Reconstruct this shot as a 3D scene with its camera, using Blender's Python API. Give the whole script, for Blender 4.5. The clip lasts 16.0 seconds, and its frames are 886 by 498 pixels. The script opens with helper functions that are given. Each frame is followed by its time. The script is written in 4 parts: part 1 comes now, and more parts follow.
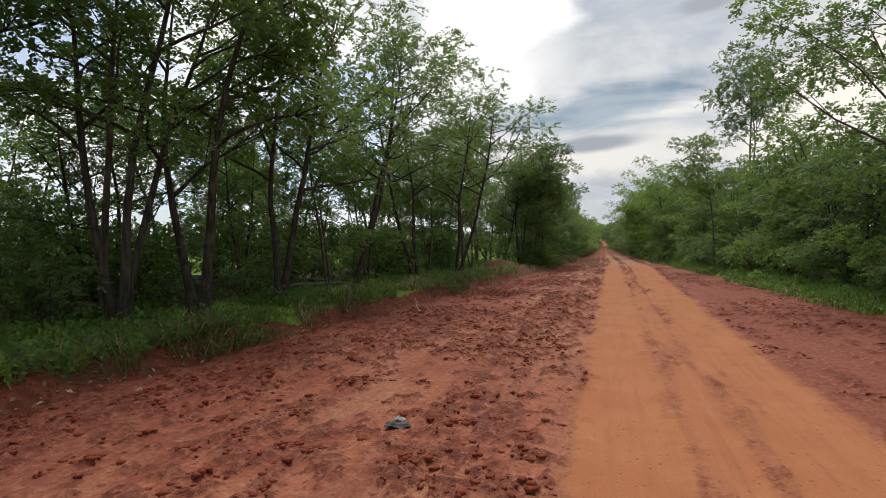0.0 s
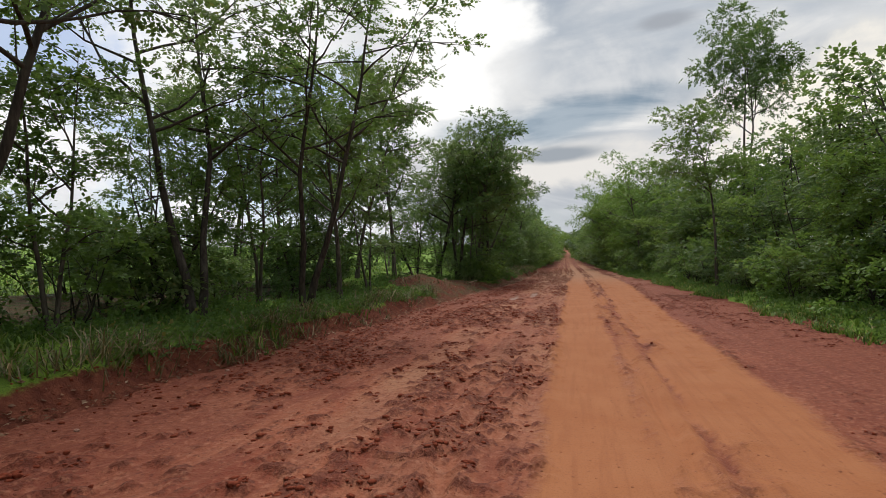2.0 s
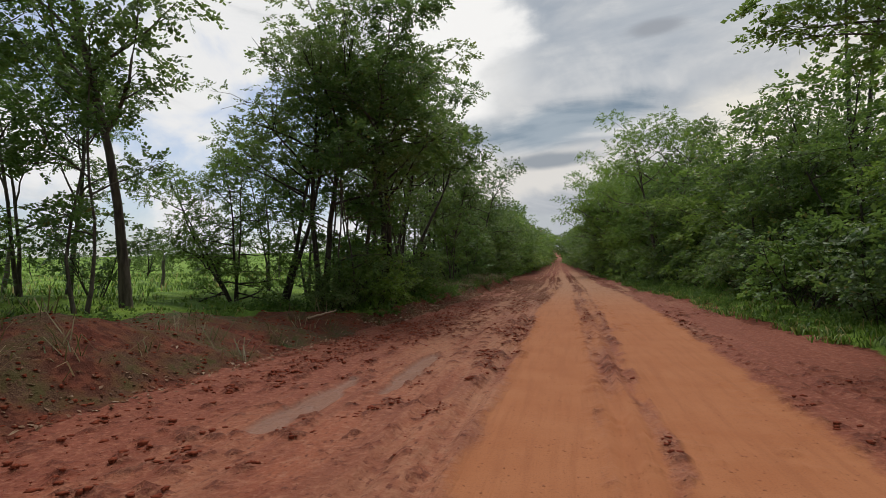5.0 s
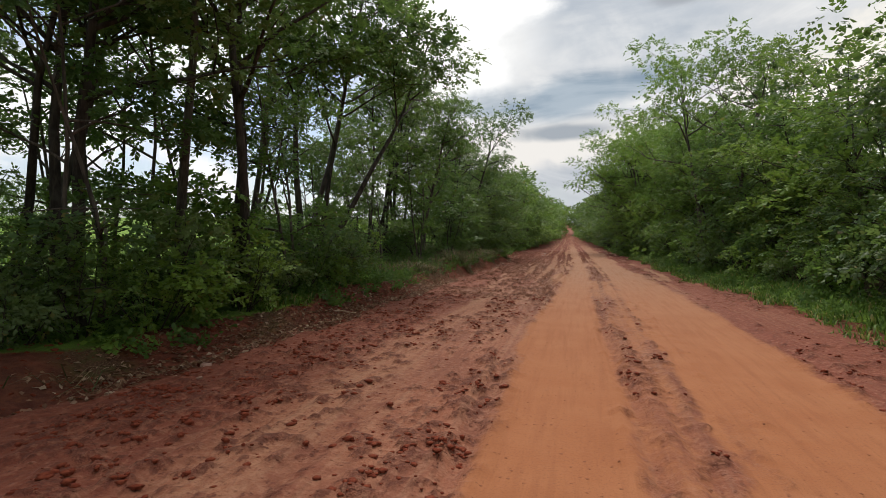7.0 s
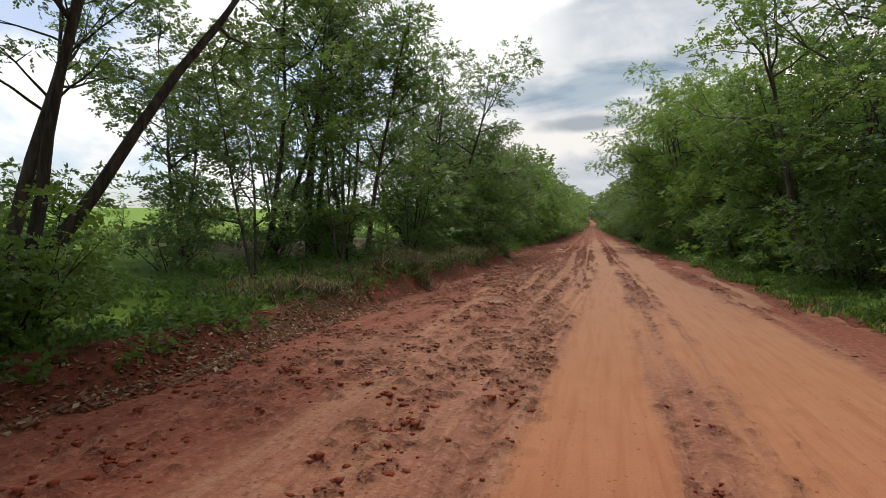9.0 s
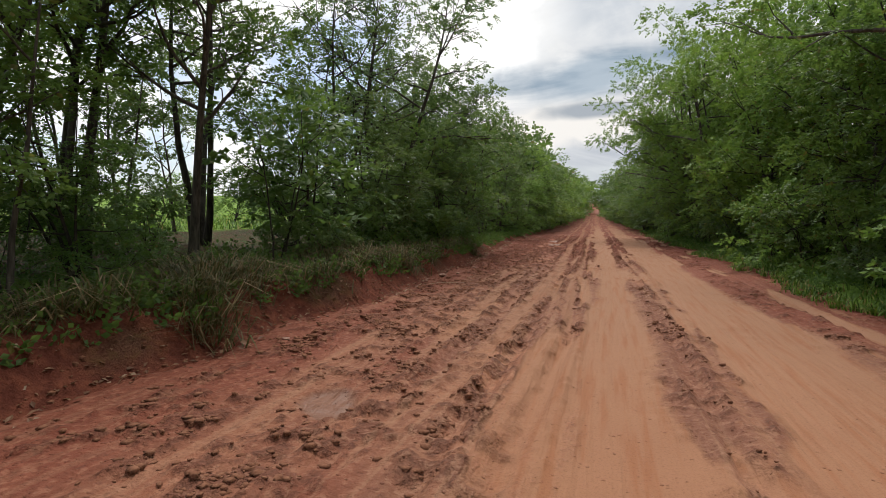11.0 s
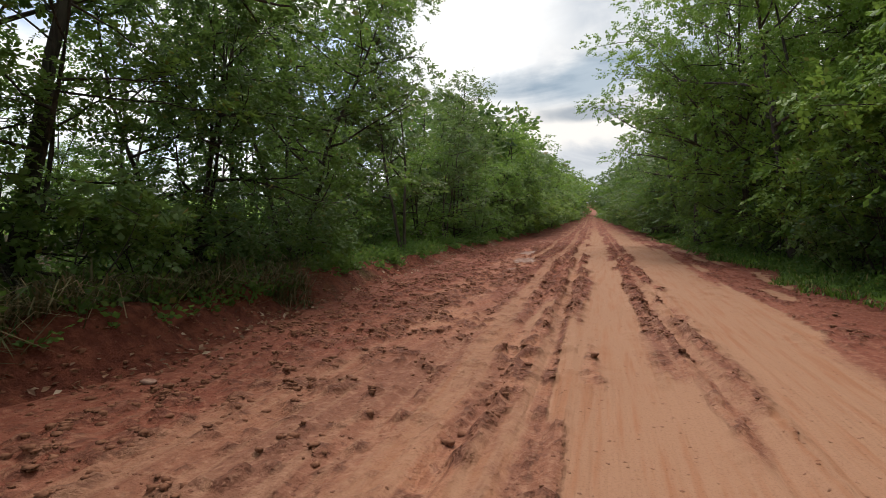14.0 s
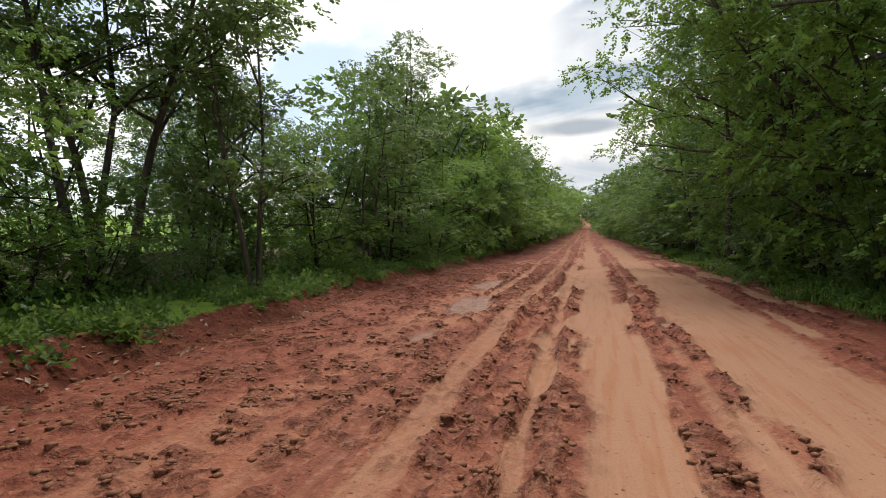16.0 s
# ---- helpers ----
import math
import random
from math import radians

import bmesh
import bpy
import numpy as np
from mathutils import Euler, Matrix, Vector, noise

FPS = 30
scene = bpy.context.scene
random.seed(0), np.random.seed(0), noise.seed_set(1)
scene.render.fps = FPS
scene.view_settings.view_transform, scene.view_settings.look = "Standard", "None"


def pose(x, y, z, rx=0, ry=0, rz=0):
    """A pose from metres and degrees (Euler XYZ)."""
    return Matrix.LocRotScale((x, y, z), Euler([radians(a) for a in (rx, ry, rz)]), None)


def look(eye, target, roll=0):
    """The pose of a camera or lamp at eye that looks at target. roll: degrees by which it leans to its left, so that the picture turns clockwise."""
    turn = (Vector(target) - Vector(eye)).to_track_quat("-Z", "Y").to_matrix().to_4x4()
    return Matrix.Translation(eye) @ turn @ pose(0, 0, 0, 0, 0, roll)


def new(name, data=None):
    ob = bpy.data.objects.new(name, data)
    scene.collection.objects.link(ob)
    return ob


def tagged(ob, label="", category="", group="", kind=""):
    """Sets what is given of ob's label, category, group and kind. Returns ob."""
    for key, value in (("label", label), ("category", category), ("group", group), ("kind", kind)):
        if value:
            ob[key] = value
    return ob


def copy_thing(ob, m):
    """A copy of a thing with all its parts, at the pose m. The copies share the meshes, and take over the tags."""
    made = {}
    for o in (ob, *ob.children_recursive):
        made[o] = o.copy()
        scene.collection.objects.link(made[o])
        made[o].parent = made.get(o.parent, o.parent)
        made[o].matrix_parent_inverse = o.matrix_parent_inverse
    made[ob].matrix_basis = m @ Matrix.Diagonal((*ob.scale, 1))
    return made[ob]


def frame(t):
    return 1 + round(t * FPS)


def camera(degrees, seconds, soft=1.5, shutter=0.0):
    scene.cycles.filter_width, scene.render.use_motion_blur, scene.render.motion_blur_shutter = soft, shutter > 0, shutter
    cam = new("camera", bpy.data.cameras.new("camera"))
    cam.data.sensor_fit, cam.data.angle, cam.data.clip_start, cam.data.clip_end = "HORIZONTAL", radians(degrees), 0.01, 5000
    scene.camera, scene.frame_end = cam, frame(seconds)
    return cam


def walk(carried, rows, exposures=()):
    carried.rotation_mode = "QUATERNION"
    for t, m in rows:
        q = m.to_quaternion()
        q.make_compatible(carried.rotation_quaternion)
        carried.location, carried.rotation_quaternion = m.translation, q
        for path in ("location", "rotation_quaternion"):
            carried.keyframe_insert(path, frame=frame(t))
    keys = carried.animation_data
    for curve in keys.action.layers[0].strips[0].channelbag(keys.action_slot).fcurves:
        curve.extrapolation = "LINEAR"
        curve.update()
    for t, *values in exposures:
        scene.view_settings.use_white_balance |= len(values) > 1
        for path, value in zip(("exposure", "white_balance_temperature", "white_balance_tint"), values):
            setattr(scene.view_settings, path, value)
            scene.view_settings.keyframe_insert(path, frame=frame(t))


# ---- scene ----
cam = camera(76.6, 16.0, soft=0.85)
PATH = [
    (0, (-0.118, 0.093, 1.657), (-0.691, 2.009, 1.66), -0.5),
    (0.5, (-0.187, 3.027, 1.662), (-0.715, 4.956, 1.67), -0.7),
    (1, (-0.175, 5.985, 1.694), (-0.656, 7.926, 1.724), -0.6),
    (1.5, (-0.158, 8.925, 1.69), (-0.619, 10.871, 1.72), -0.3),
    (2, (-0.151, 11.725, 1.73), (-0.606, 13.672, 1.763), -0.3),
    (2.5, (-0.112, 14.725, 1.71), (-0.566, 16.672, 1.744), -0.2),
    (3, (0.002, 17.69, 1.684), (-0.453, 19.637, 1.722), -0.4),
    (3.5, (0.082, 20.638, 1.696), (-0.368, 22.586, 1.749), -0.5),
    (4, (0.204, 23.664, 1.706), (-0.24, 25.613, 1.757), -0.5),
    (4.5, (0.324, 26.739, 1.657), (-0.115, 28.69, 1.717), -0.9),
    (5, (0.373, 29.81, 1.637), (-0.059, 31.762, 1.692), -0.7),
    (7.5, (0.155, 42.006, 1.703), (-0.329, 43.945, 1.637), 1.3),
    (8, (0.122, 44.545, 1.693), (-0.392, 46.477, 1.629), 1.1),
    (8.5, (0.082, 46.959, 1.683), (-0.451, 48.885, 1.613), 1.0),
    (11, (0.034, 57.476, 1.651), (-0.514, 59.395, 1.524), 1.1),
    (11.5, (0.045, 59.683, 1.598), (-0.502, 61.603, 1.478), 1.0),
    (12, (0.031, 61.892, 1.539), (-0.519, 63.811, 1.42), 1.0),
    (12.5, (-0.01, 64.083, 1.511), (-0.558, 66.003, 1.393), 1.0),
    (13, (-0.01, 66.169, 1.545), (-0.558, 68.088, 1.424), 1.0),
    (13.5, (-0.025, 68.326, 1.527), (-0.57, 70.246, 1.405), 1.0),
    (14, (-0.051, 70.421, 1.465), (-0.593, 72.343, 1.349), 0.8),
    (14.5, (-0.071, 72.514, 1.453), (-0.609, 74.437, 1.34), 0.7),
    (15, (-0.087, 74.489, 1.439), (-0.622, 76.413, 1.336), 0.6),
    (15.5, (-0.099, 76.676, 1.407), (-0.631, 78.602, 1.323), 0.7),
    (16, (-0.185, 78.893, 1.457), (-0.709, 80.822, 1.393), 0.3),
]
walk(cam, [(t, look(eye, target, roll)) for t, eye, target, roll in PATH],
     exposures=[(0, 0.16), (2.5, -0.02), (4, -0.24), (5, -0.14), (8, 0.24), (11, 0.26), (12, 0.50), (13.5, 0.48), (14.5, 0.27), (15.5, 0.42), (16, 0.50)])

# ---- light ----
SUN_AZ, SUN_EL = radians(-10), radians(64)      # high ahead, behind thin cloud
sun = new("sun", bpy.data.lights.new("sun", "SUN"))
sun.data.energy, sun.data.angle, sun.data.color = 2.6, radians(24), (1.0, 0.95, 0.87)
sun.matrix_world = look((0, 0, 60), (-math.sin(SUN_AZ) * math.cos(SUN_EL), -math.cos(SUN_AZ) * math.cos(SUN_EL), 60 - math.sin(SUN_EL)))


class Nodes:
    """Short hand for building a node tree."""

    def __init__(self, tree):
        self.t = tree
        self.t.nodes.clear()

    def add(self, kind, ins=None):
        n = self.t.nodes.new(kind)
        for k, v in (ins or {}).items():
            self.put(n.inputs[k], v)
        return n

    def put(self, socket, v):
        if isinstance(v, bpy.types.NodeSocket):
            self.t.links.new(v, socket)
        else:
            socket.default_value = v

    def math(self, op, a, b=0.0, c=0.0, clamp=False):
        n = self.t.nodes.new("ShaderNodeMath")
        n.operation, n.use_clamp = op, clamp
        for s, v in zip(n.inputs, (a, b, c)):
            self.put(s, v)
        return n.outputs[0]

    def mix(self, f, a, b, blend="MIX"):
        n = self.t.nodes.new("ShaderNodeMix")
        n.data_type, n.blend_type = "RGBA", blend
        for s, v in ((n.inputs["Factor"], f), (n.inputs[6], a), (n.inputs[7], b)):
            self.put(s, (*v, 1) if isinstance(v, tuple) and len(v) == 3 else v)
        return n.outputs[2]

    def noise(self, vec, scale, detail=4.0, rough=0.55, dist=0.0):
        n = self.add("ShaderNodeTexNoise", {"Scale": scale, "Detail": detail, "Roughness": rough, "Distortion": dist})
        if vec is not None:
            self.put(n.inputs["Vector"], vec)
        return n.outputs["Fac"]

    def ramp(self, f, lo, hi):
        n = self.add("ShaderNodeMapRange", {"Value": f, "From Min": lo, "From Max": hi})
        n.interpolation_type = "SMOOTHSTEP"
        return n.outputs["Result"]

    def bump(self, height, strength, distance):
        return self.add("ShaderNodeBump", {"Height": height, "Strength": strength, "Distance": distance}).outputs["Normal"]


def cloudy_sky():
    world = bpy.data.worlds.new("sky")
    scene.world = world
    world.use_nodes = True
    g = Nodes(world.node_tree)
    way = g.add("ShaderNodeTexCoord").outputs["Generated"]
    xyz = g.add("ShaderNodeSeparateXYZ", {"Vector": way}).outputs
    x, y, z = xyz[0], xyz[1], xyz[2]
    zz = g.math("ADD", g.math("ABSOLUTE", z), 0.14)
    flat = g.add("ShaderNodeCombineXYZ", {"X": g.math("DIVIDE", x, zz), "Y": g.math("DIVIDE", y, zz), "Z": 0.3}).outputs[0]
    air = g.add("ShaderNodeTexSky")
    air.sky_type, air.sun_disc, air.sun_elevation, air.sun_rotation, air.dust_density = "NISHITA", False, SUN_EL, SUN_AZ, 1.5
    blue = g.mix(1.0, air.outputs[0], (0.115, 0.13, 0.15), "MULTIPLY")
    big = g.noise(flat, 0.55, 5, 0.5, 0.6)
    fine = g.noise(flat, 1.7, 6, 0.6, 0.3)
    az = g.math("ARCTAN2", x, y)
    el = g.math("ARCSINE", z)
    wisp = g.noise(g.add("ShaderNodeMapping", {"Vector": way, "Scale": (2.4, 2.4, 8.0)}).outputs[0], 1.0, 7, 0.58, 0.9)
    soft = g.noise(g.add("ShaderNodeMapping", {"Vector": way, "Scale": (1.6, 1.6, 3.5), "Location": (3, 1, 2)}).outputs[0], 1.0, 5, 0.5, 0.6)
    puff = g.noise(g.add("ShaderNodeMapping", {"Vector": way, "Scale": (5.0, 5.0, 6.5)}).outputs[0], 1.0, 7, 0.55, 0.4)
    grey = g.mix(g.ramp(big, 0.36, 0.64), (0.52, 0.56, 0.62), (0.86, 0.87, 0.88))
    grey = g.mix(g.ramp(wisp, 0.5, 0.72), grey, (1.0, 0.99, 0.97))

    def patch(azd, eld, wa, we, tilt=0.0, rag=1.0):
        """A ragged patch of cloud about a heading and a height, in degrees."""
        da = g.math("DIVIDE", g.math("SUBTRACT", az, radians(azd)), radians(wa))
        lift = g.math("MULTIPLY", g.math("SUBTRACT", az, radians(azd)), tilt)
        de = g.math("DIVIDE", g.math("SUBTRACT", g.math("SUBTRACT", el, radians(eld)), lift), radians(we))
        r = g.math("SQRT", g.math("ADD", g.math("MULTIPLY", da, da), g.math("MULTIPLY", de, de)))
        r = g.math("ADD", r, g.math("MULTIPLY", g.math("SUBTRACT", wisp, 0.5), rag * 2.6))
        r = g.math("ADD", r, g.math("MULTIPLY", g.math("SUBTRACT", puff, 0.5), rag * 3.4))
        return g.ramp(r, 1.35, 0.5)

    c = grey
    c = g.mix(patch(10, 25, 19, 10, 0, 0.8), c, g.mix(g.ramp(wisp, 0.35, 0.65), (0.47, 0.53, 0.61), (0.66, 0.70, 0.75)))
    c = g.mix(patch(-13, 22, 8, 10, 0, 0.8), c, (1.2, 1.19, 1.17))     # the glow of the hidden sun
    c = g.mix(patch(0, 8.8, 18, 2.6, 0.0, 0.8), c, (0.95, 0.92, 0.88))
    c = g.mix(patch(-1, 13.6, 11.5, 2.1, 0.17, 0.55), c, g.mix(g.ramp(wisp, 0.4, 0.62), (0.25, 0.34, 0.44), (0.47, 0.55, 0.63)))
    c = g.mix(patch(-1.5, 10.2, 4.8, 0.8, 0.05, 0.4), c, (0.42, 0.46, 0.51))
    c = g.mix(patch(9, 21.5, 3.2, 0.8, 0.05, 0.4), c, (0.45, 0.48, 0.53))
    c = g.mix(patch(0, 4.2, 10, 1.8, 0, 0.8), c, (0.64, 0.68, 0.71))
    c = g.mix(patch(21, 12, 9, 6.5, 0, 0.9), c, (1.08, 1.03, 0.94))
    gap = g.math("MULTIPLY", g.ramp(g.math("ADD", g.math("MULTIPLY", soft, 0.6), g.math("MULTIPLY", puff, 0.4)), 0.56, 0.47), g.ramp(az, radians(-17), radians(-26)))
    c = g.mix(g.math("MULTIPLY", g.ramp(az, radians(-15), radians(-28)), g.ramp(wisp, 0.22, 0.48)), c, (1.1, 1.1, 1.1))
    c = g.mix(g.math("MULTIPLY", gap, 0.65), c, blue)
    c = g.mix(g.ramp(z, 0.0, -0.05), c, (0.20, 0.17, 0.13))
    back = g.add("ShaderNodeBackground", {"Color": c, "Strength": 0.84})
    g.t.links.new(back.outputs[0], g.add("ShaderNodeOutputWorld").inputs[0])


cloudy_sky()

# ---- noise and the lie of the land ----


def lattice(ix, iy, seed):
    h = (ix.astype(np.int64) * 374761393 + iy.astype(np.int64) * 668265263 + seed * 1442695) & 0x7FFFFFFF
    h = ((h ^ (h >> 13)) * 1274126177) & 0x7FFFFFFF
    return ((h ^ (h >> 16)) & 0xFFFF) / 65535.0


def rough(x, y, size, seed=0):
    """Smooth random heights from -1 to 1, with bumps of about that size."""
    u, v = x / size, y / size
    i, j = np.floor(u), np.floor(v)
    a, b = u - i, v - j
    a, b = a * a * (3 - 2 * a), b * b * (3 - 2 * b)
    q = [lattice(i + p, j + r, seed) for p in (0, 1) for r in (0, 1)]
    return 2 * ((q[0] * (1 - b) + q[1] * b) * (1 - a) + (q[2] * (1 - b) + q[3] * b) * a) - 1


def octaves(x, y, size, n, seed=0, gain=0.5):
    return sum(rough(x, y, size / 2**k, seed + 7 * k) * gain**k for k in range(n)) / sum(gain**k for k in range(n))


def step(a, b, v):
    t = np.clip((v - a) / (b - a), 0, 1)
    return t * t * (3 - 2 * t)


def left_edge(y):
    base = np.interp(y, (-40, 5, 15, 30, 40, 50, 60, 70, 78, 86, 96, 110, 250, 420), (-6.2, -6.0, -5.8, -5.1, -4.6, -4.3, -4.4, -4.0, -4.4, -4.9, -5.3, -5.3, -7.0, -12))
    return base + 0.22 * rough(y, y * 0, 2.6, 3) + 0.1 * rough(y, y * 0, 0.8, 5)


def right_edge(y):
    base = np.interp(y, (-40, 15, 40, 60, 75, 90, 105, 250, 420), (5.8, 5.6, 5.2, 4.8, 4.4, 4.2, 3.9, 1.4, -3))
    return base + 0.25 * rough(y, y * 0, 3.1, 11) + 0.12 * rough(y, y * 0, 0.9, 13)


def grade(y):
    """The road climbs gently in the distance."""
    s = np.clip((y - 105) / 150, 0, 2.2)
    return 2.3 * s * s


def land(x, y):
    """Height of the ground beside the road."""
    dl, dr = left_edge(y) - x, x - right_edge(y)
    hb = np.interp(y, (0, 15, 20, 33, 37, 42, 46, 56, 62, 72, 77, 86, 100, 140), (0.26, 0.3, 0.36, 0.36, 0.62, 0.5, 0.3, 0.3, 0.5, 0.52, 0.42, 0.32, 0.25, 0.3))
    w = np.interp(y, (0, 32, 37, 42, 46, 56, 62, 76, 90), (0.55, 0.5, 3.2, 2.6, 0.9, 0.7, 0.8, 0.7, 0.8))
    z = hb * step(0, 1, dl / w) + 0.45 * step(1.5, 9, dl) + 0.28 * step(0, 1.4, dr) + 0.5 * step(1.5, 8, dr)
    off = np.maximum(dl, dr)
    z = z + step(0.0, 1.0, off) * (0.07 * octaves(x, y, 1.1, 3, 21) + 0.10 * rough(x, y, 4.0, 23))
    z = z + (0.05 + 0.07 * step(55, 60, y)) * step(0.02, 0.3, dl) * step(1.5, 0.5, dl) * octaves(x, y, 0.45, 3, 31)
    z = z + 0.30 * octaves(x, y, 1.0, 4, 33, 0.65) * step(32.5, 35, y) * step(45, 42, y) * step(0.1, 0.8, dl) * step(5.0, 3.0, dl)     # heaped earth
    z = z + 0.42 * np.exp(-(((x + 6.4) / 1.3) ** 2) - ((y - 36.6) / 2.4) ** 2) * step(0.0, 0.7, dl)
    return z - 0.10 * step(0.0, -0.25, off) + grade(y) + 0.6 * step(30, 300, off) * rough(x, y, 60, 41)


def mesh_of(name, verts, faces, smooth=True):
    me = bpy.data.meshes.new(name)
    verts, faces = np.asarray(verts, np.float32), np.asarray(faces, np.int32)
    me.vertices.add(len(verts))
    me.vertices.foreach_set("co", verts.ravel())
    n, k = faces.shape
    me.loops.add(n * k)
    me.loops.foreach_set("vertex_index", faces.ravel())
    me.polygons.add(n)
    me.polygons.foreach_set("loop_start", np.arange(0, n * k, k, dtype=np.int32))
    me.polygons.foreach_set("use_smooth", np.full(n, smooth))
    me.update(calc_edges=True)
    return me


def sheet(xs, ys):
    """Faces of a grid whose points run along xs first."""
    nx, ny = xs, ys
    i = (np.arange(ny - 1)[:, None] * nx + np.arange(nx - 1)).ravel()
    return np.stack([i, i + 1, i + nx + 1, i + nx], 1)


def mark(me, name, values):
    at = me.attributes.new(name, "FLOAT", "POINT")
    at.data.foreach_set("value", np.asarray(values, np.float32).ravel())


# ---- materials ----


def material(name):
    m = bpy.data.materials.new(name)
    m.use_nodes = True
    return m, Nodes(m.node_tree)


def finish(g, color, roughness, normal=None, **more):
    ins = {"Base Color": color if isinstance(color, bpy.types.NodeSocket) else (*color, 1), "Roughness": roughness}
    p = g.add("ShaderNodeBsdfPrincipled", ins)
    for k, v in more.items():
        g.put(p.inputs[k.replace("_", " ")], v)
    if normal is not None:
        g.put(p.inputs["Normal"], normal)
    out = g.add("ShaderNodeOutputMaterial")
    g.t.links.new(p.outputs[0], out.inputs[0])
    return p


def attr(g, name):
    n = g.add("ShaderNodeAttribute")
    n.attribute_name = name
    return n.outputs["Fac"]


def where(g):
    return g.add("ShaderNodeTexCoord").outputs["Object"]


def road_material():
    m, g = material("laterite_road")
    co = where(g)
    sand, wet, pale = attr(g, "sand"), attr(g, "wet"), attr(g, "pale")
    n1, n2, n3 = g.noise(co, 1.3, 5), g.noise(co, 9, 5, 0.6), g.noise(co, 60, 4, 0.65)
    lumps = g.noise(g.add("ShaderNodeMapping", {"Vector": co, "Scale": (11.0, 8.0, 8.0)}).outputs[0], 1.0, 4, 0.6)
    small = g.noise(co, 24, 3, 0.6)
    comb = g.noise(g.add("ShaderNodeMapping", {"Vector": co, "Scale": (26.0, 1.2, 1.0)}).outputs[0], 1.0, 4, 0.6)
    clod = g.math("ADD", attr(g, "turned"), g.math("MULTIPLY", g.math("SUBTRACT", small, 0.5), 0.8))
    fleck = g.noise(g.add("ShaderNodeMapping", {"Vector": co, "Scale": (14.0, 10.0, 10.0)}).outputs[0], 1.0, 3, 0.6)
    fleck = g.math("ADD", g.math("MULTIPLY", fleck, 0.75), g.math("MULTIPLY", comb, 0.25))
    fleck = g.math("ADD", fleck, g.math("MULTIPLY", g.math("SUBTRACT", attr(g, "turned"), 0.42), 0.20))
    clod = g.math("MAXIMUM", g.math("MULTIPLY", g.ramp(clod, 0.25, 0.65), 0.6), g.math("MULTIPLY", g.ramp(fleck, 0.47, 0.55), 0.9))
    late = attr(g, "tan")
    blot = g.noise(g.add("ShaderNodeMapping", {"Vector": co, "Scale": (1.9, 0.55, 1.0)}).outputs[0], 1.0, 5, 0.6)
    mud = g.mix(g.ramp(blot, 0.40, 0.60), (0.178, 0.033, 0.015), (0.285, 0.080, 0.038))
    mud = g.mix(g.math("MULTIPLY", g.ramp(n2, 0.48, 0.70), g.ramp(blot, 0.36, 0.62)), mud, (0.325, 0.128, 0.076))
    mud = g.mix(g.math("MULTIPLY", late, 0.8), mud, (0.228, 0.117, 0.073))
    mud = g.mix(pale, mud, g.mix(g.ramp(n2, 0.3, 0.7), (0.30, 0.118, 0.063), (0.35, 0.165, 0.095)))
    mud = g.mix(g.math("MULTIPLY", attr(g, "deep"), 0.85), mud, g.mix(g.ramp(n2, 0.35, 0.65), (0.150, 0.034, 0.019), (0.215, 0.062, 0.035)))
    tan = g.mix(g.ramp(n1, 0.3, 0.7), (0.308, 0.103, 0.037), (0.345, 0.127, 0.051))
    along = g.add("ShaderNodeSeparateXYZ", {"Vector": co}).outputs[1]
    tan = g.mix(g.math("ADD", 0.12, g.math("MULTIPLY", g.ramp(along, 44.0, 70.0), 0.68)), tan, (0.302, 0.170, 0.108))
    tread = g.noise(g.add("ShaderNodeMapping", {"Vector": co, "Scale": (9.0, 0.5, 1.0)}).outputs[0], 1.0, 4, 0.6)
    tan = g.mix(g.math("MULTIPLY", g.ramp(tread, 0.46, 0.66), 0.5), tan, (0.265, 0.095, 0.040))
    mud = g.mix(g.math("MULTIPLY", g.ramp(comb, 0.5, 0.68), 0.30), mud, (0.155, 0.048, 0.028))
    fresh = g.mix(g.ramp(small, 0.35, 0.65), (0.098, 0.018, 0.009), (0.155, 0.034, 0.017))
    fresh = g.mix(g.math("MULTIPLY", late, 0.75), fresh, g.mix(g.ramp(small, 0.35, 0.65), (0.150, 0.068, 0.041), (0.205, 0.098, 0.061)))
    mud = g.mix(g.math("MINIMUM", clod, 1.0), mud, fresh)
    drawn = g.noise(g.add("ShaderNodeMapping", {"Vector": co, "Scale": (7.5, 0.16, 1.0)}).outputs[0], 1.0, 3, 0.6)
    mud = g.mix(g.math("MULTIPLY", g.math("MULTIPLY", g.ramp(drawn, 0.52, 0.62), late), 0.55), mud, (0.33, 0.175, 0.105))
    mud = g.mix(g.math("MULTIPLY", g.math("MULTIPLY", g.ramp(drawn, 0.47, 0.40), late), 0.45), mud, (0.165, 0.060, 0.035))
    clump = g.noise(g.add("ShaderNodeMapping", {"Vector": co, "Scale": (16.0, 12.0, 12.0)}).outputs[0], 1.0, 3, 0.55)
    # shade in the hollows between clumps, put into the mud colour
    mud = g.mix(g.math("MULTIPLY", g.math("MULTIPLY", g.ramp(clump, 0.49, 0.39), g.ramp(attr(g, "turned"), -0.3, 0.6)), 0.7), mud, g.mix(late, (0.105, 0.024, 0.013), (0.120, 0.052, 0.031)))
    # clump tops painted paler, as if they caught the light
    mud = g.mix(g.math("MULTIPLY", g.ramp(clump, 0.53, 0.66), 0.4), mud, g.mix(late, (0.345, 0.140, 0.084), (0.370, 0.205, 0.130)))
    edge = g.math("ADD", sand, g.math("MULTIPLY", g.math("SUBTRACT", lumps, 0.5), 0.6))
    on = g.ramp(edge, 0.22, 0.75)
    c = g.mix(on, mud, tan)
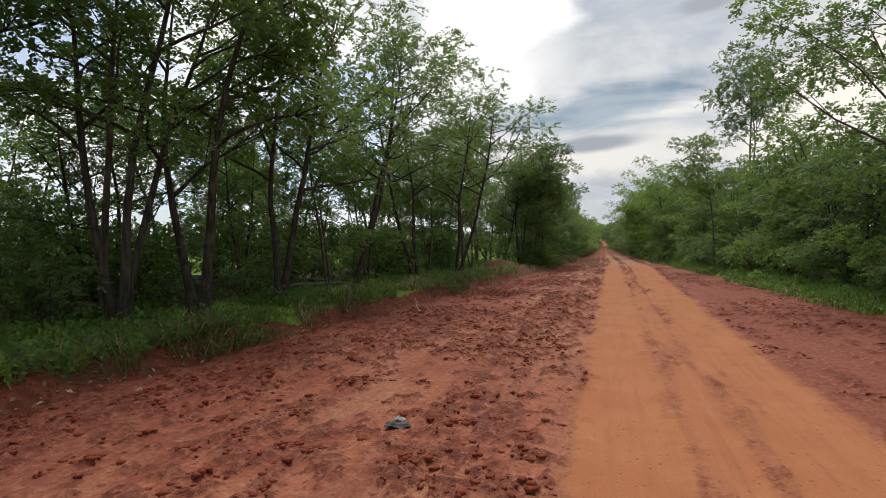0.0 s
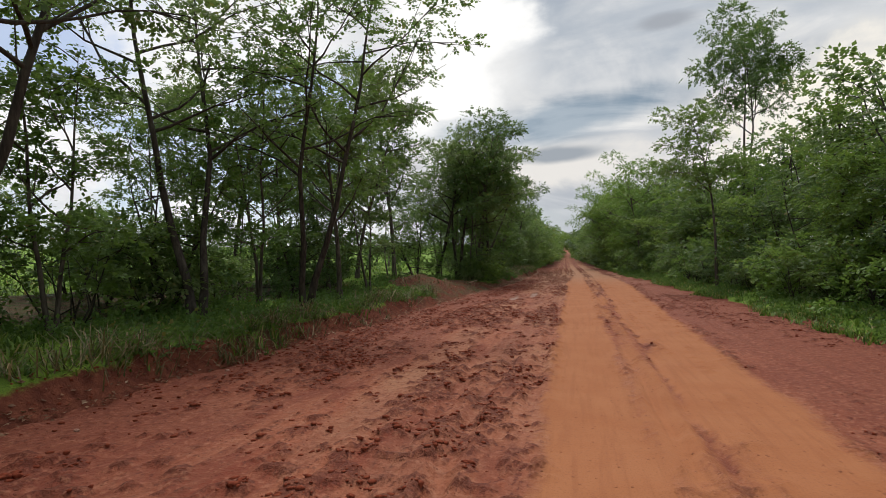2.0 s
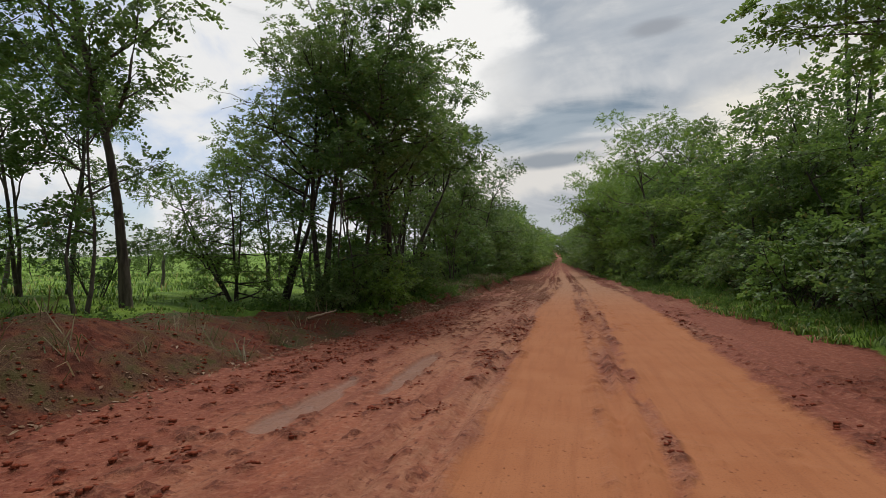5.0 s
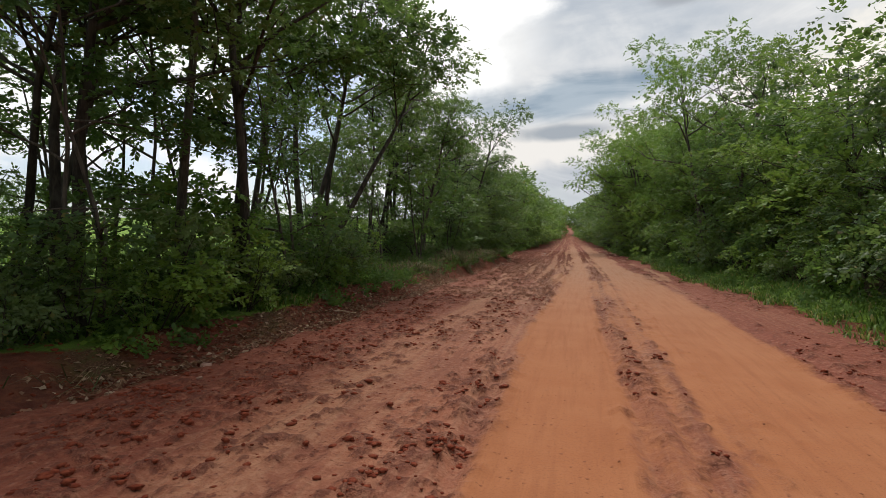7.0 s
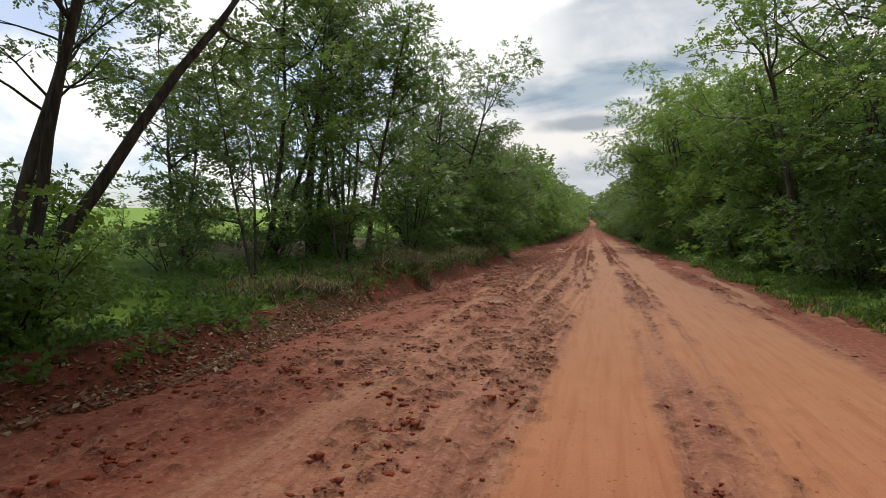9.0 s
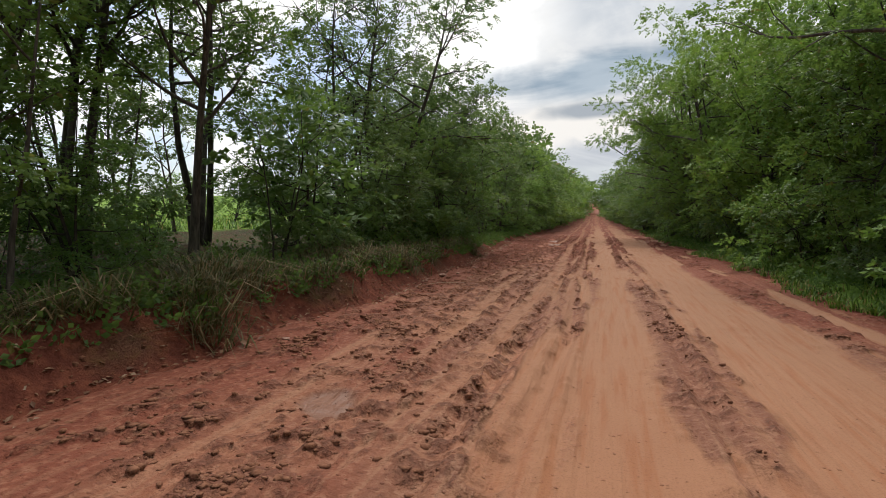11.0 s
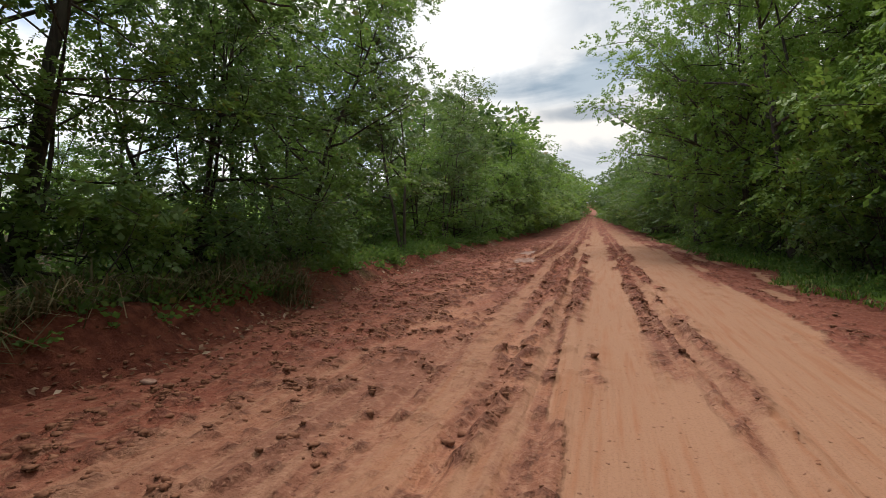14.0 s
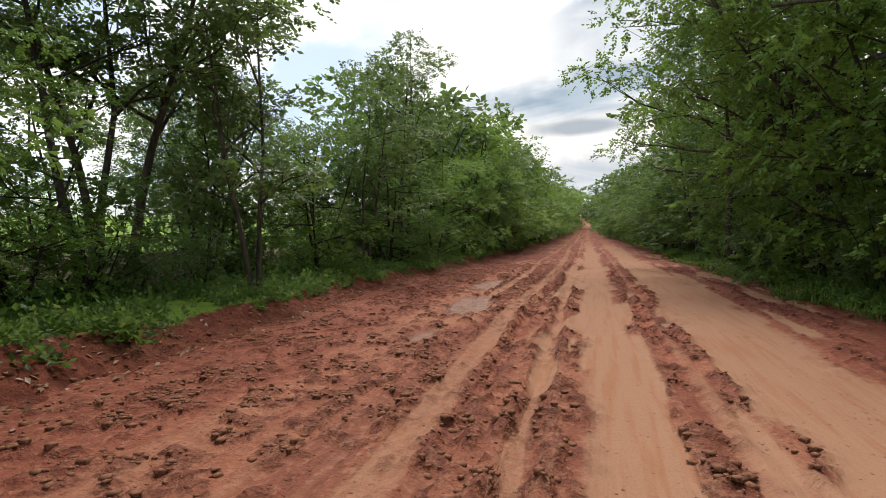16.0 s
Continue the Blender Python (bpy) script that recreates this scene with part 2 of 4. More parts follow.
    c = g.mix(g.math("MULTIPLY", g.ramp(n3, 0.48, 0.72), 0.38), c, (0.15, 0.053, 0.031))
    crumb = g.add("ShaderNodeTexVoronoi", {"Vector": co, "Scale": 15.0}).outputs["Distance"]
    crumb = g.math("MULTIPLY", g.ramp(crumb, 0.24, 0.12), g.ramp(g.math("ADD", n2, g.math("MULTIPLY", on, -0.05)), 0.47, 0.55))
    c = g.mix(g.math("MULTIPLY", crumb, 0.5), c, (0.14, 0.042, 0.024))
    c = g.mix(wet, c, (0.20, 0.10, 0.068))
    r = g.math("SUBTRACT", g.math("ADD", 0.80, g.math("MULTIPLY", on, 0.10)), g.math("MULTIPLY", wet, 0.4))
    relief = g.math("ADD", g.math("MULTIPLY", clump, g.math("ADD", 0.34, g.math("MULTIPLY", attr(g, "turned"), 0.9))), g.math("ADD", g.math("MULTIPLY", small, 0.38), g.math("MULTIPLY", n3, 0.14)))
    calm = g.math("SUBTRACT", 1.0, g.math("MULTIPLY", g.math("MAXIMUM", on, wet), 0.78))
    relief = g.math("ADD", g.math("MULTIPLY", relief, calm), g.math("MULTIPLY", crumb, 0.2))
    furrow = g.noise(g.add("ShaderNodeMapping", {"Vector": co, "Scale": (6.0, 0.22, 1.0)}).outputs[0], 1.0, 3, 0.55)
    relief = g.math("ADD", relief, g.math("MULTIPLY", comb, 0.15))
    relief = g.math("ADD", relief, g.math("MULTIPLY", furrow, g.math("MULTIPLY", attr(g, "tan"), 0.9)))
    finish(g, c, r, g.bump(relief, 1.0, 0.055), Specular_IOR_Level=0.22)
    return m


def ground_material():
    m, g = material("verge_ground")
    co = where(g)
    green, litter = attr(g, "green"), attr(g, "litter")
    n1, n2, n3 = g.noise(co, 0.7, 5), g.noise(co, 6, 5, 0.65), g.noise(co, 45, 4, 0.7)
    soil = g.mix(g.ramp(n2, 0.35, 0.7), (0.125, 0.032, 0.018), (0.235, 0.072, 0.040))
    soil = g.mix(g.math("MULTIPLY", attr(g, "damp"), 0.8), soil, g.mix(g.ramp(n2, 0.4, 0.6), (0.085, 0.022, 0.013), (0.185, 0.055, 0.032)))
    leafy = g.mix(g.ramp(n3, 0.4, 0.65), (0.065, 0.04, 0.022), (0.20, 0.125, 0.07))
    leafy = g.mix(g.ramp(n2, 0.45, 0.6), leafy, (0.05, 0.075, 0.02))
    grass = g.mix(g.ramp(n1, 0.35, 0.65), (0.10, 0.185, 0.022), (0.22, 0.35, 0.04))
    grass = g.mix(g.math("MULTIPLY", g.ramp(n3, 0.4, 0.7), 0.6), grass, (0.06, 0.10, 0.02))
    c = g.mix(litter, soil, leafy)
    c = g.mix(g.ramp(g.math("ADD", green, g.math("MULTIPLY", g.math("SUBTRACT", n2, 0.5), 0.9)), 0.35, 0.65), c, grass)
    relief = g.math("ADD", n2, g.math("MULTIPLY", n3, 0.6))
    finish(g, c, 0.9, g.bump(relief, 1.0, 0.07), Specular_IOR_Level=0.2)
    return m


def leaf_material(name, dark, light, sun_side):
    m, g = material(name)
    isle = g.add("ShaderNodeNewGeometry").outputs["Random Per Island"]
    own = g.add("ShaderNodeObjectInfo").outputs["Random"]
    c = g.mix(isle, dark, light)
    c = g.mix(g.math("MULTIPLY", g.ramp(own, 0.35, 1.0), 0.55), c, sun_side)
    c = g.mix(g.ramp(isle, 0.965, 0.985), c, (0.20, 0.15, 0.035))
    c = g.mix(g.math("MULTIPLY", g.noise(where(g), 0.8, 3), 0.35), c, dark)
    p = g.add("ShaderNodeBsdfPrincipled", {"Base Color": c, "Roughness": 0.50, "Specular IOR Level": 0.35})
    t = g.add("ShaderNodeBsdfTranslucent", {"Color": g.mix(0.5, c, (0.24, 0.36, 0.08))})
    s = g.add("ShaderNodeMixShader", {"Fac": 0.44})
    g.t.links.new(p.outputs[0], s.inputs[1])
    g.t.links.new(t.outputs[0], s.inputs[2])
    g.t.links.new(s.outputs[0], g.add("ShaderNodeOutputMaterial").inputs[0])
    return m


def bark_material(name, a, b):
    m, g = material(name)
    co = where(g)
    long = g.add("ShaderNodeMapping", {"Vector": co, "Scale": (14, 14, 2.5)}).outputs[0]
    n, f = g.noise(long, 1.0, 5, 0.65), g.noise(co, 2.0, 3)
    c = g.mix(g.ramp(n, 0.35, 0.7), a, b)
    c = g.mix(g.math("MULTIPLY", g.ramp(f, 0.5, 0.7), 0.5), c, (0.12, 0.11, 0.09))
    finish(g, c, 0.9, g.bump(n, 0.8, 0.03), Specular_IOR_Level=0.2)
    return m


def plain_material(name, a, b, scale=20, roughness=0.8, relief=0.01, **more):
    m, g = material(name)
    n = g.noise(where(g), scale, 5, 0.65)
    finish(g, g.mix(g.ramp(n, 0.3, 0.7), a, b), roughness, g.bump(n, 0.7, relief), **more)
    return m


def blade_material(name, a, b, c3):
    m, g = material(name)
    isle = g.add("ShaderNodeNewGeometry").outputs["Random Per Island"]
    c = g.mix(g.ramp(isle, 0.0, 0.85), a, b)
    c = g.mix(g.ramp(isle, 0.86, 0.95), c, c3)
    p = g.add("ShaderNodeBsdfPrincipled", {"Base Color": c, "Roughness": 0.55, "Specular IOR Level": 0.3})
    t = g.add("ShaderNodeBsdfTranslucent", {"Color": c})
    s = g.add("ShaderNodeMixShader", {"Fac": 0.35})
    g.t.links.new(p.outputs[0], s.inputs[1])
    g.t.links.new(t.outputs[0], s.inputs[2])
    g.t.links.new(s.outputs[0], g.add("ShaderNodeOutputMaterial").inputs[0])
    return m


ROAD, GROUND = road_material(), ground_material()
LEAF_DARK = leaf_material("leaf_dark", (0.034, 0.076, 0.022), (0.078, 0.148, 0.036), (0.128, 0.200, 0.036))
LEAF_MID = leaf_material("leaf_mid", (0.046, 0.103, 0.020), (0.110, 0.200, 0.036), (0.175, 0.265, 0.034))
LEAF_FRESH = leaf_material("leaf_fresh", (0.090, 0.180, 0.026), (0.195, 0.325, 0.046), (0.255, 0.360, 0.038))
LEAF_GREY = leaf_material("leaf_grey", (0.063, 0.110, 0.038), (0.135, 0.192, 0.066), (0.160, 0.208, 0.056))
BARK = bark_material("bark", (0.030, 0.025, 0.021), (0.080, 0.066, 0.053))
BARK_PALE = bark_material("bark_pale", (0.050, 0.041, 0.034), (0.130, 0.108, 0.086))
GRASS = blade_material("grass_blade", (0.055, 0.115, 0.016), (0.155, 0.25, 0.034), (0.36, 0.29, 0.11))
DRY = blade_material("dry_grass_blade", (0.06, 0.085, 0.022), (0.17, 0.125, 0.058), (0.33, 0.25, 0.14))
LITTER = blade_material("dry_leaf", (0.14, 0.065, 0.035), (0.30, 0.17, 0.10), (0.46, 0.34, 0.24))
STONE = plain_material("laterite_stone", (0.24, 0.12, 0.085), (0.38, 0.23, 0.17), 9)
CLOD = plain_material("mud_clod", (0.145, 0.027, 0.013), (0.225, 0.055, 0.027), 25, 0.9, Specular_IOR_Level=0.15)
CLOD_TAN = plain_material("tan_mud_clod", (0.165, 0.068, 0.039), (0.270, 0.125, 0.075), 25, 0.9, Specular_IOR_Level=0.15)
WOOD = plain_material("weathered_wood", (0.05, 0.042, 0.035), (0.14, 0.115, 0.09), 30)
STICK = plain_material("bleached_wood", (0.30, 0.20, 0.13), (0.48, 0.36, 0.26), 40)

# ---- ground and road ----


def build_ground():
    ys = np.concatenate([[-3000, -900, -300, -120], np.arange(-60, 0, 2.0), np.arange(0, 112, 0.22), np.arange(112, 260, 1.5), np.arange(260, 460, 8), [520, 640, 900, 1400, 2200, 3200]])
    out = np.concatenate([np.arange(0, 1.2, 0.1), np.arange(1.2, 4.4, 0.16), np.arange(4.4, 12, 0.7), np.geomspace(12, 3000, 26)])
    n = len(out)
    yy = np.repeat(ys[:, None], 2 * n + 3, 1)
    l, r = left_edge(ys)[:, None], right_edge(ys)[:, None]
    xx = np.concatenate([l - out[::-1], l + 0.35, (l + r) / 2, r - 0.35, r + out], 1)
    zz = land(xx, yy)
    zz[:, n:n + 3] -= 0.15
    me = mesh_of("ground", np.stack([xx, yy, zz], -1).reshape(-1, 3), sheet(2 * n + 3, len(ys)))
    dl, dr = l - xx, xx - r
    nn = octaves(xx, yy, 1.6, 3, 51)
    bare = np.interp(yy, (0, 10, 18, 32, 36, 42, 45, 58, 64, 76, 84, 100), (0.5, 0.55, 0.45, 0.45, 3.4, 3.2, 1.0, 0.9, 1.0, 0.9, 0.8, 0.5))
    green = step(-0.25, 0.35, dl - bare + 0.5 * nn) * (1 - (0.7 - 0.45 * step(33, 36, yy) * step(64, 60, yy)) * step(3.0, 4.6, dl + nn) * step(10.5, 8.0, dl + nn))
    green = np.maximum(green, step(0.0, 0.5, dr - 0.15 + 0.35 * nn) * (1 - 0.8 * step(1.6, 2.8, dr + 0.5 * nn) * step(16, 11, dr)))
    mound = step(32.5, 35, yy) * step(45, 42, yy) * step(0.0, 0.4, dl) * step(5.0, 3.2, dl)
    litter = np.clip(0.75 * mound * step(-0.35, 0.25, octaves(xx, yy, 0.7, 3, 59)) + step(2.0, 3.6, dl + nn) + step(1.4, 2.4, dr + nn) + 0.7 * step(0.05, 0.4, dl) * step(0.1, 0.5, octaves(xx, yy, 0.9, 2, 57)), 0, 1)
    mark(me, "green", green)
    mark(me, "litter", litter)
    mark(me, "damp", mound)
    me.materials.append(GROUND)
    tagged(new("ground", me), "red earth verges with green grass and leaf litter", "ground", kind="structure")


def drift(y):
    """Sideways wander of the wheel tracks."""
    return np.interp(y, (0, 20, 37, 48, 58, 65, 75, 90, 110, 250), (0.02, 0.1, 0.1, 0.06, 0.12, 0.34, 0.18, -0.1, -0.35, -2.6)) + 0.05 * rough(y, y * 0, 5.0, 61)


def deep_side(x, y):
    """Share of soft deep mud, along the left foot of the bank."""
    return step(2.6, 0.8, x - left_edge(y))


def road_shape(x, y):
    """Height, and shares of smooth sand, wet mud, pale crust and tan dust, over the road."""
    d = x - drift(y)
    ragged = 0.16 * octaves(x, y * 0.6, 0.5, 4, 71, 0.65)
    late = step(55, 66, y)
    w1 = np.interp(y, (0, 35, 50, 62, 75, 86, 100), (0.45, 0.55, 0.62, 0.40, 0.30, 0.24, 0.4))
    one = step(w1 + 0.24, w1 - 0.24, np.abs(d - np.interp(y, (0, 60, 75, 90), (0.02, 0.0, 0.05, 0.02))) + ragged)
    in2 = np.interp(y, (0, 35, 50, 65, 75, 90), (0.95, 1.05, 1.35, 1.15, 1.05, 1.3))
    out2 = np.interp(y, (0, 20, 37, 50, 58, 66, 75, 90, 110), (1.9, 2.3, 2.7, 3.2, 3.1, 2.6, 2.35, 2.6, 2.6))
    two = step(-0.2, 0.2, d - in2 + 1.5 * ragged) * step(-0.3, 0.3, out2 - d + ragged)
    streak = octaves(x, y * 0.10, 0.32, 3, 77)
    sand = np.clip(one + two * (0.95 + 0.3 * streak) - 0.45 * step(0.1, 0.35, streak) * (d > 0.6) * (d < in2 + 0.45), 0, 1)
    side = np.clip(0.8 * step(0.02, 0.3, streak) * step(-2.2, -0.6, d) * late, 0, 1)      # swept streaks left of the tracks
    lane = 0.7 * step(0.5, 0.2, np.abs(d + 2.6 + 0.4 * rough(y, y * 0, 9.0, 79))) * step(0, 0.5, octaves(x, y * 0.4, 1.2, 2, 80) + 0.2)
    # between the early tracks the sand is only thinned; left of them it fades out
    sand = np.maximum(sand, (1 - late) * step(0.3, 0.7, d) * step(in2 + 0.2, in2 - 0.2, d) * np.clip(np.interp(y, (0, 30, 50), (0.74, 0.70, 0.5)) + 0.6 * streak, 0.15, 0.95))
    dusty = np.clip(step(-2.3, -0.5, d + 0.5 * octaves(x, y * 0.3, 0.9, 3, 78)) * step(0.2, -0.3, d), 0, 1) * np.interp(y, (0, 20, 38, 50, 64, 80), (0.5, 0.8, 0.75, 0.6, 0.5, 0.10))
    sand = np.clip(sand + side + dusty * (0.30 + 0.5 * octaves(x, y * 0.25, 0.45, 4, 76, 0.65)) * (1 - 0.6 * late), 0, 1)
    sand = sand * np.interp(y, (98, 150), (1.0, 0.4))
    # swept ruts with crumbled rims
    rim = np.zeros_like(x)
    for k, (off, half) in enumerate(((-0.78, 0.10), (-1.5, 0.17), (-2.35, 0.13), (0.85, 0.09))):
        line = off + 0.16 * rough(y, y * 0 + k, 9.0, 161 + k) + 0.02 * rough(y, y * 0 + k, 1.2, 165 + k)
        fade = late * step(-0.55, -0.1, rough(y, y * 0 + 5 * k, 11.0, 171 + k))
        far = np.abs(d - line) + 0.35 * ragged
        sand = np.maximum(sand, 0.52 * fade * step(half + 0.04, half - 0.04, far))
        rim = np.maximum(rim, fade * np.exp(-((far - half - 0.07) / 0.05) ** 2))
    z = -0.025 * one - 0.02 * two + 0.03 * octaves(x, y, 2.2, 2, 81)
    # churned mud, gathered in rows along the road
    rows = octaves(x, y * 0.14, 0.8, 3, 83)
    zone = step(-0.22, 0.22, rows + 0.45 * octaves(x, y, 2.4, 2, 87) + np.interp(y, (0, 30, 40, 55, 74, 82, 95), (0.24, 0.18, 0.06, 0.10, 0.06, 0.28, 0.36)))
    churn = np.clip((1 - sand) * (0.10 + 0.90 * zone) * (1 - 0.45 * late * step(84, 75, y) * (1 - deep_side(x, y))) + 0.6 * rim, 0, 1)
    churn = churn * np.where(d > out2, 0.5, 1.0) * step(0.0, 0.9, x - left_edge(y)) * (1 - 0.8 * lane)
    c1 = octaves(x, y * 0.8, 0.14, 2, 91, 0.7) + 0.2 * octaves(x, y, 0.5, 2, 92) + 0.25 * octaves(x, y * 0.08, 0.22, 2, 93)
    bar = 0.33 - 0.40 * churn
    clod = step(0.0, 0.26, c1 - bar) * step(0.02, 0.12, churn)
    grain = octaves(x, y, 0.13, 2, 97)
    z = z + 0.03 * rim * (0.7 + grain) - 0.02 * sand * late
    z = z + 0.030 * clod * (1 + 0.9 * grain) - 0.02 * churn * step(0.0, -0.3, c1) + 0.008 * (1 - sand) * grain
    turned = np.clip(clod * (0.8 + 0.5 * grain), 0, 1)
    # tyre ruts
    for k, (off, deep, wide) in enumerate(((-0.75, 0.045, 0.11), (-1.25, 0.05, 0.10), (-1.8, 0.03, 0.12), (-2.6, 0.025, 0.14), (0.72, 0.05, 0.10), (0.98, 0.035, 0.09), (3.4, 0.035, 0.13))):
        line = off + 0.13 * rough(y, y * 0 + k, 6.0, 101 + k) + 0.03 * rough(y, y * 0 + k, 1.1, 111 + k)
        gone = step(-0.3, 0.3, rough(y, y * 0 + 3 * k, 7.0, 121 + k) + (0.5 * late if off < 0.5 else 0.4))
        q = (d - line) / wide
        z = z + gone * deep * (0.8 * np.exp(-((np.abs(q) - 1.5) ** 2) * 3) - np.exp(-q * q))
    wet = np.zeros_like(x)
    for px, py, rx, ry in ((-2.7, 36.2, 0.2, 1.3), (-2.0, 38.6, 0.16, 1.5), (-2.6, 90.0, 0.4, 1.6), (-3.0, 94.0, 0.4, 1.6), (1.0, 88.5, 0.2, 0.35), (-2.2, 61.8, 0.3, 0.35), (-2.5, 86.4, 0.2, 0.6)):
        e = ((x - px) / rx) ** 2 + ((y - py) / ry) ** 2 + 0.9 * octaves(x, y, 0.5, 3, 131)
        k = step(1.15, 0.75, e)
        wet = np.maximum(wet, k)
        z = z - 0.05 * k
    z = np.where(wet > 0.6, np.minimum(z, -0.035), z)
    crust = dusty * np.clip(0.55 + 0.9 * octaves(x, y * 0.5, 0.8, 3, 143), 0, 1)
    pale = np.clip(0.8 * crust + step(0.05, 0.45, octaves(x, y * 0.45, 1.1, 3, 141) - 0.05) * (0.55 + 0.45 * late) * step(0.35, -0.1, c1) + 0.8 * lane, 0, 1) * (d < 0.8)
    tan = np.clip(np.interp(y, (30, 44, 56, 70, 80, 90), (0.15, 0.42, 0.8, 0.9, 0.5, 0.15)) + 0.15 * streak, 0, 1)
    deep = np.clip(step(2.6, 0.5, x - left_edge(y) + 1.6 * octaves(x, y * 0.4, 1.5, 3, 147)) * np.interp(y, (0, 45, 60, 85, 110), (1, 0.9, 0.95, 1.0, 0.9)) + step(-0.3, 0.5, d - out2 + 0.8 * octaves(x, y * 0.3, 1.1, 2, 149)), 0, 1) * (1 - lane)
    return z, sand * (1 - 0.6 * deep * (d < -1.5)), wet * 0.8, pale * (1 - 0.8 * deep), tan * (1 - 0.5 * deep), turned, deep * (1 - 0.5 * sand)


def build_road():
    ys = np.concatenate([np.arange(-40, 1.5, 0.5), np.arange(1.5, 104, 0.06), np.geomspace(104, 430, 240)])
    nx = 172
    l, r = left_edge(ys)[:, None] - 0.3, right_edge(ys)[:, None] + 0.25
    u = np.concatenate([np.linspace(0, 0.53, 112, endpoint=False), np.linspace(0.53, 1, 60)])[None]     # finer over the churned side
    xx, yy = l + (r - l) * u, np.repeat(ys[:, None], nx, 1)
    z, sand, wet, pale, tan, turned, deep = road_shape(xx, yy)
    rim = np.minimum(xx - l, r - xx)
    fall = step(0.5, 0.0, rim)
    z = z * (1 - fall) - 0.03 * step(0.12, 0.0, rim) + 0.05 * step(0.6, 0.25, rim) * octaves(xx, yy, 0.3, 2, 151) + grade(yy)
    me = mesh_of("road", np.stack([xx, yy, z], -1).reshape(-1, 3), sheet(nx, len(ys)))
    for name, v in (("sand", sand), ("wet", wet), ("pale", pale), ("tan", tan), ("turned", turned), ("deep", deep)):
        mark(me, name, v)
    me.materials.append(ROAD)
    tagged(new("road", me), "wide red laterite dirt road with smooth orange wheel tracks and churned mud", "road", kind="structure")


build_ground()
build_road()

# ---- trees ----


def tube(points, radii, sides=6):
    """A tapered tube round a bent line: verts and quads."""
    p = np.asarray(points, float)
    d = np.gradient(p, axis=0)
    d /= np.linalg.norm(d, axis=1, keepdims=True) + 1e-9
    ref = np.where(np.abs(d[:, 2:3]) > 0.9, [[1.0, 0, 0]], [[0, 0, 1.0]])
    a = np.cross(d, ref)
    a /= np.linalg.norm(a, axis=1, keepdims=True) + 1e-9
    b = np.cross(d, a)
    t = np.linspace(0, 2 * np.pi, sides, endpoint=False)
    ring = a[:, None] * np.cos(t)[None, :, None] + b[:, None] * np.sin(t)[None, :, None]
    v = p[:, None] + ring * np.asarray(radii)[:, None, None]
    i = np.arange(len(p) - 1)[:, None] * sides
    j, k = np.arange(sides), (np.arange(sides) + 1) % sides
    f = np.stack([i + j, i + k, i + sides + k, i + sides + j], -1).reshape(-1, 4)
    return v.reshape(-1, 3), f


def joined(pieces):
    vs, fs, n = [], [], 0
    for v, f in pieces:
        vs.append(v)
        fs.append(f + n)
        n += len(v)
    return np.concatenate(vs), np.concatenate(fs)


def bent(rng, start, way, length, wander, lift, n=7):
    pts, d = [np.array(start, float)], np.array(way, float)
    for _ in range(n - 1):
        d = d + rng.normal(0, wander, 3) + (0, 0, lift)
        d /= np.linalg.norm(d)
        pts.append(pts[-1] + d * length / (n - 1))
    return np.array(pts)


def unit(v):
    return v / (np.linalg.norm(v, axis=-1, keepdims=True) + 1e-9)


def sprays(rng, base, way, long, leaf, pairs):
    """Feathered twigs: leaves in pairs along each twig and one at its tip. Quads of four points, one a leaf."""
    n = len(base)
    way = unit(way)
    side = unit(np.cross(way, rng.normal(0, 0.35, (n, 3)) + (0, 0, 1)))
    up = np.cross(side, way)
    vs = []
    for k in range(pairs + 1):
        s = (k + 0.6) / (pairs + 0.6)
        root = base + way * (long * s)[:, None] - up * (long * 0.22 * s * s)[:, None]
        for sign in ((-1, 1) if k < pairs else (0,)):
            d = unit(way * (0.55 if sign else 1) + side * sign + rng.normal(0, 0.28, (n, 3)) - (0, 0, 0.15))
            size = leaf * rng.uniform(0.65, 1.25, n)[:, None]
            across = unit(np.cross(d, up + rng.normal(0, 0.35, (n, 3)))) * size * 0.34
            over = unit(np.cross(across, d)) * size * 0.06
            mid = root + d * size * 0.5
            vs.append(np.stack([root, mid + across - over, root + d * size, mid - across - over], 1))
    v = np.concatenate(vs).reshape(-1, 3)
    return v, np.arange(len(v)).reshape(-1, 4)


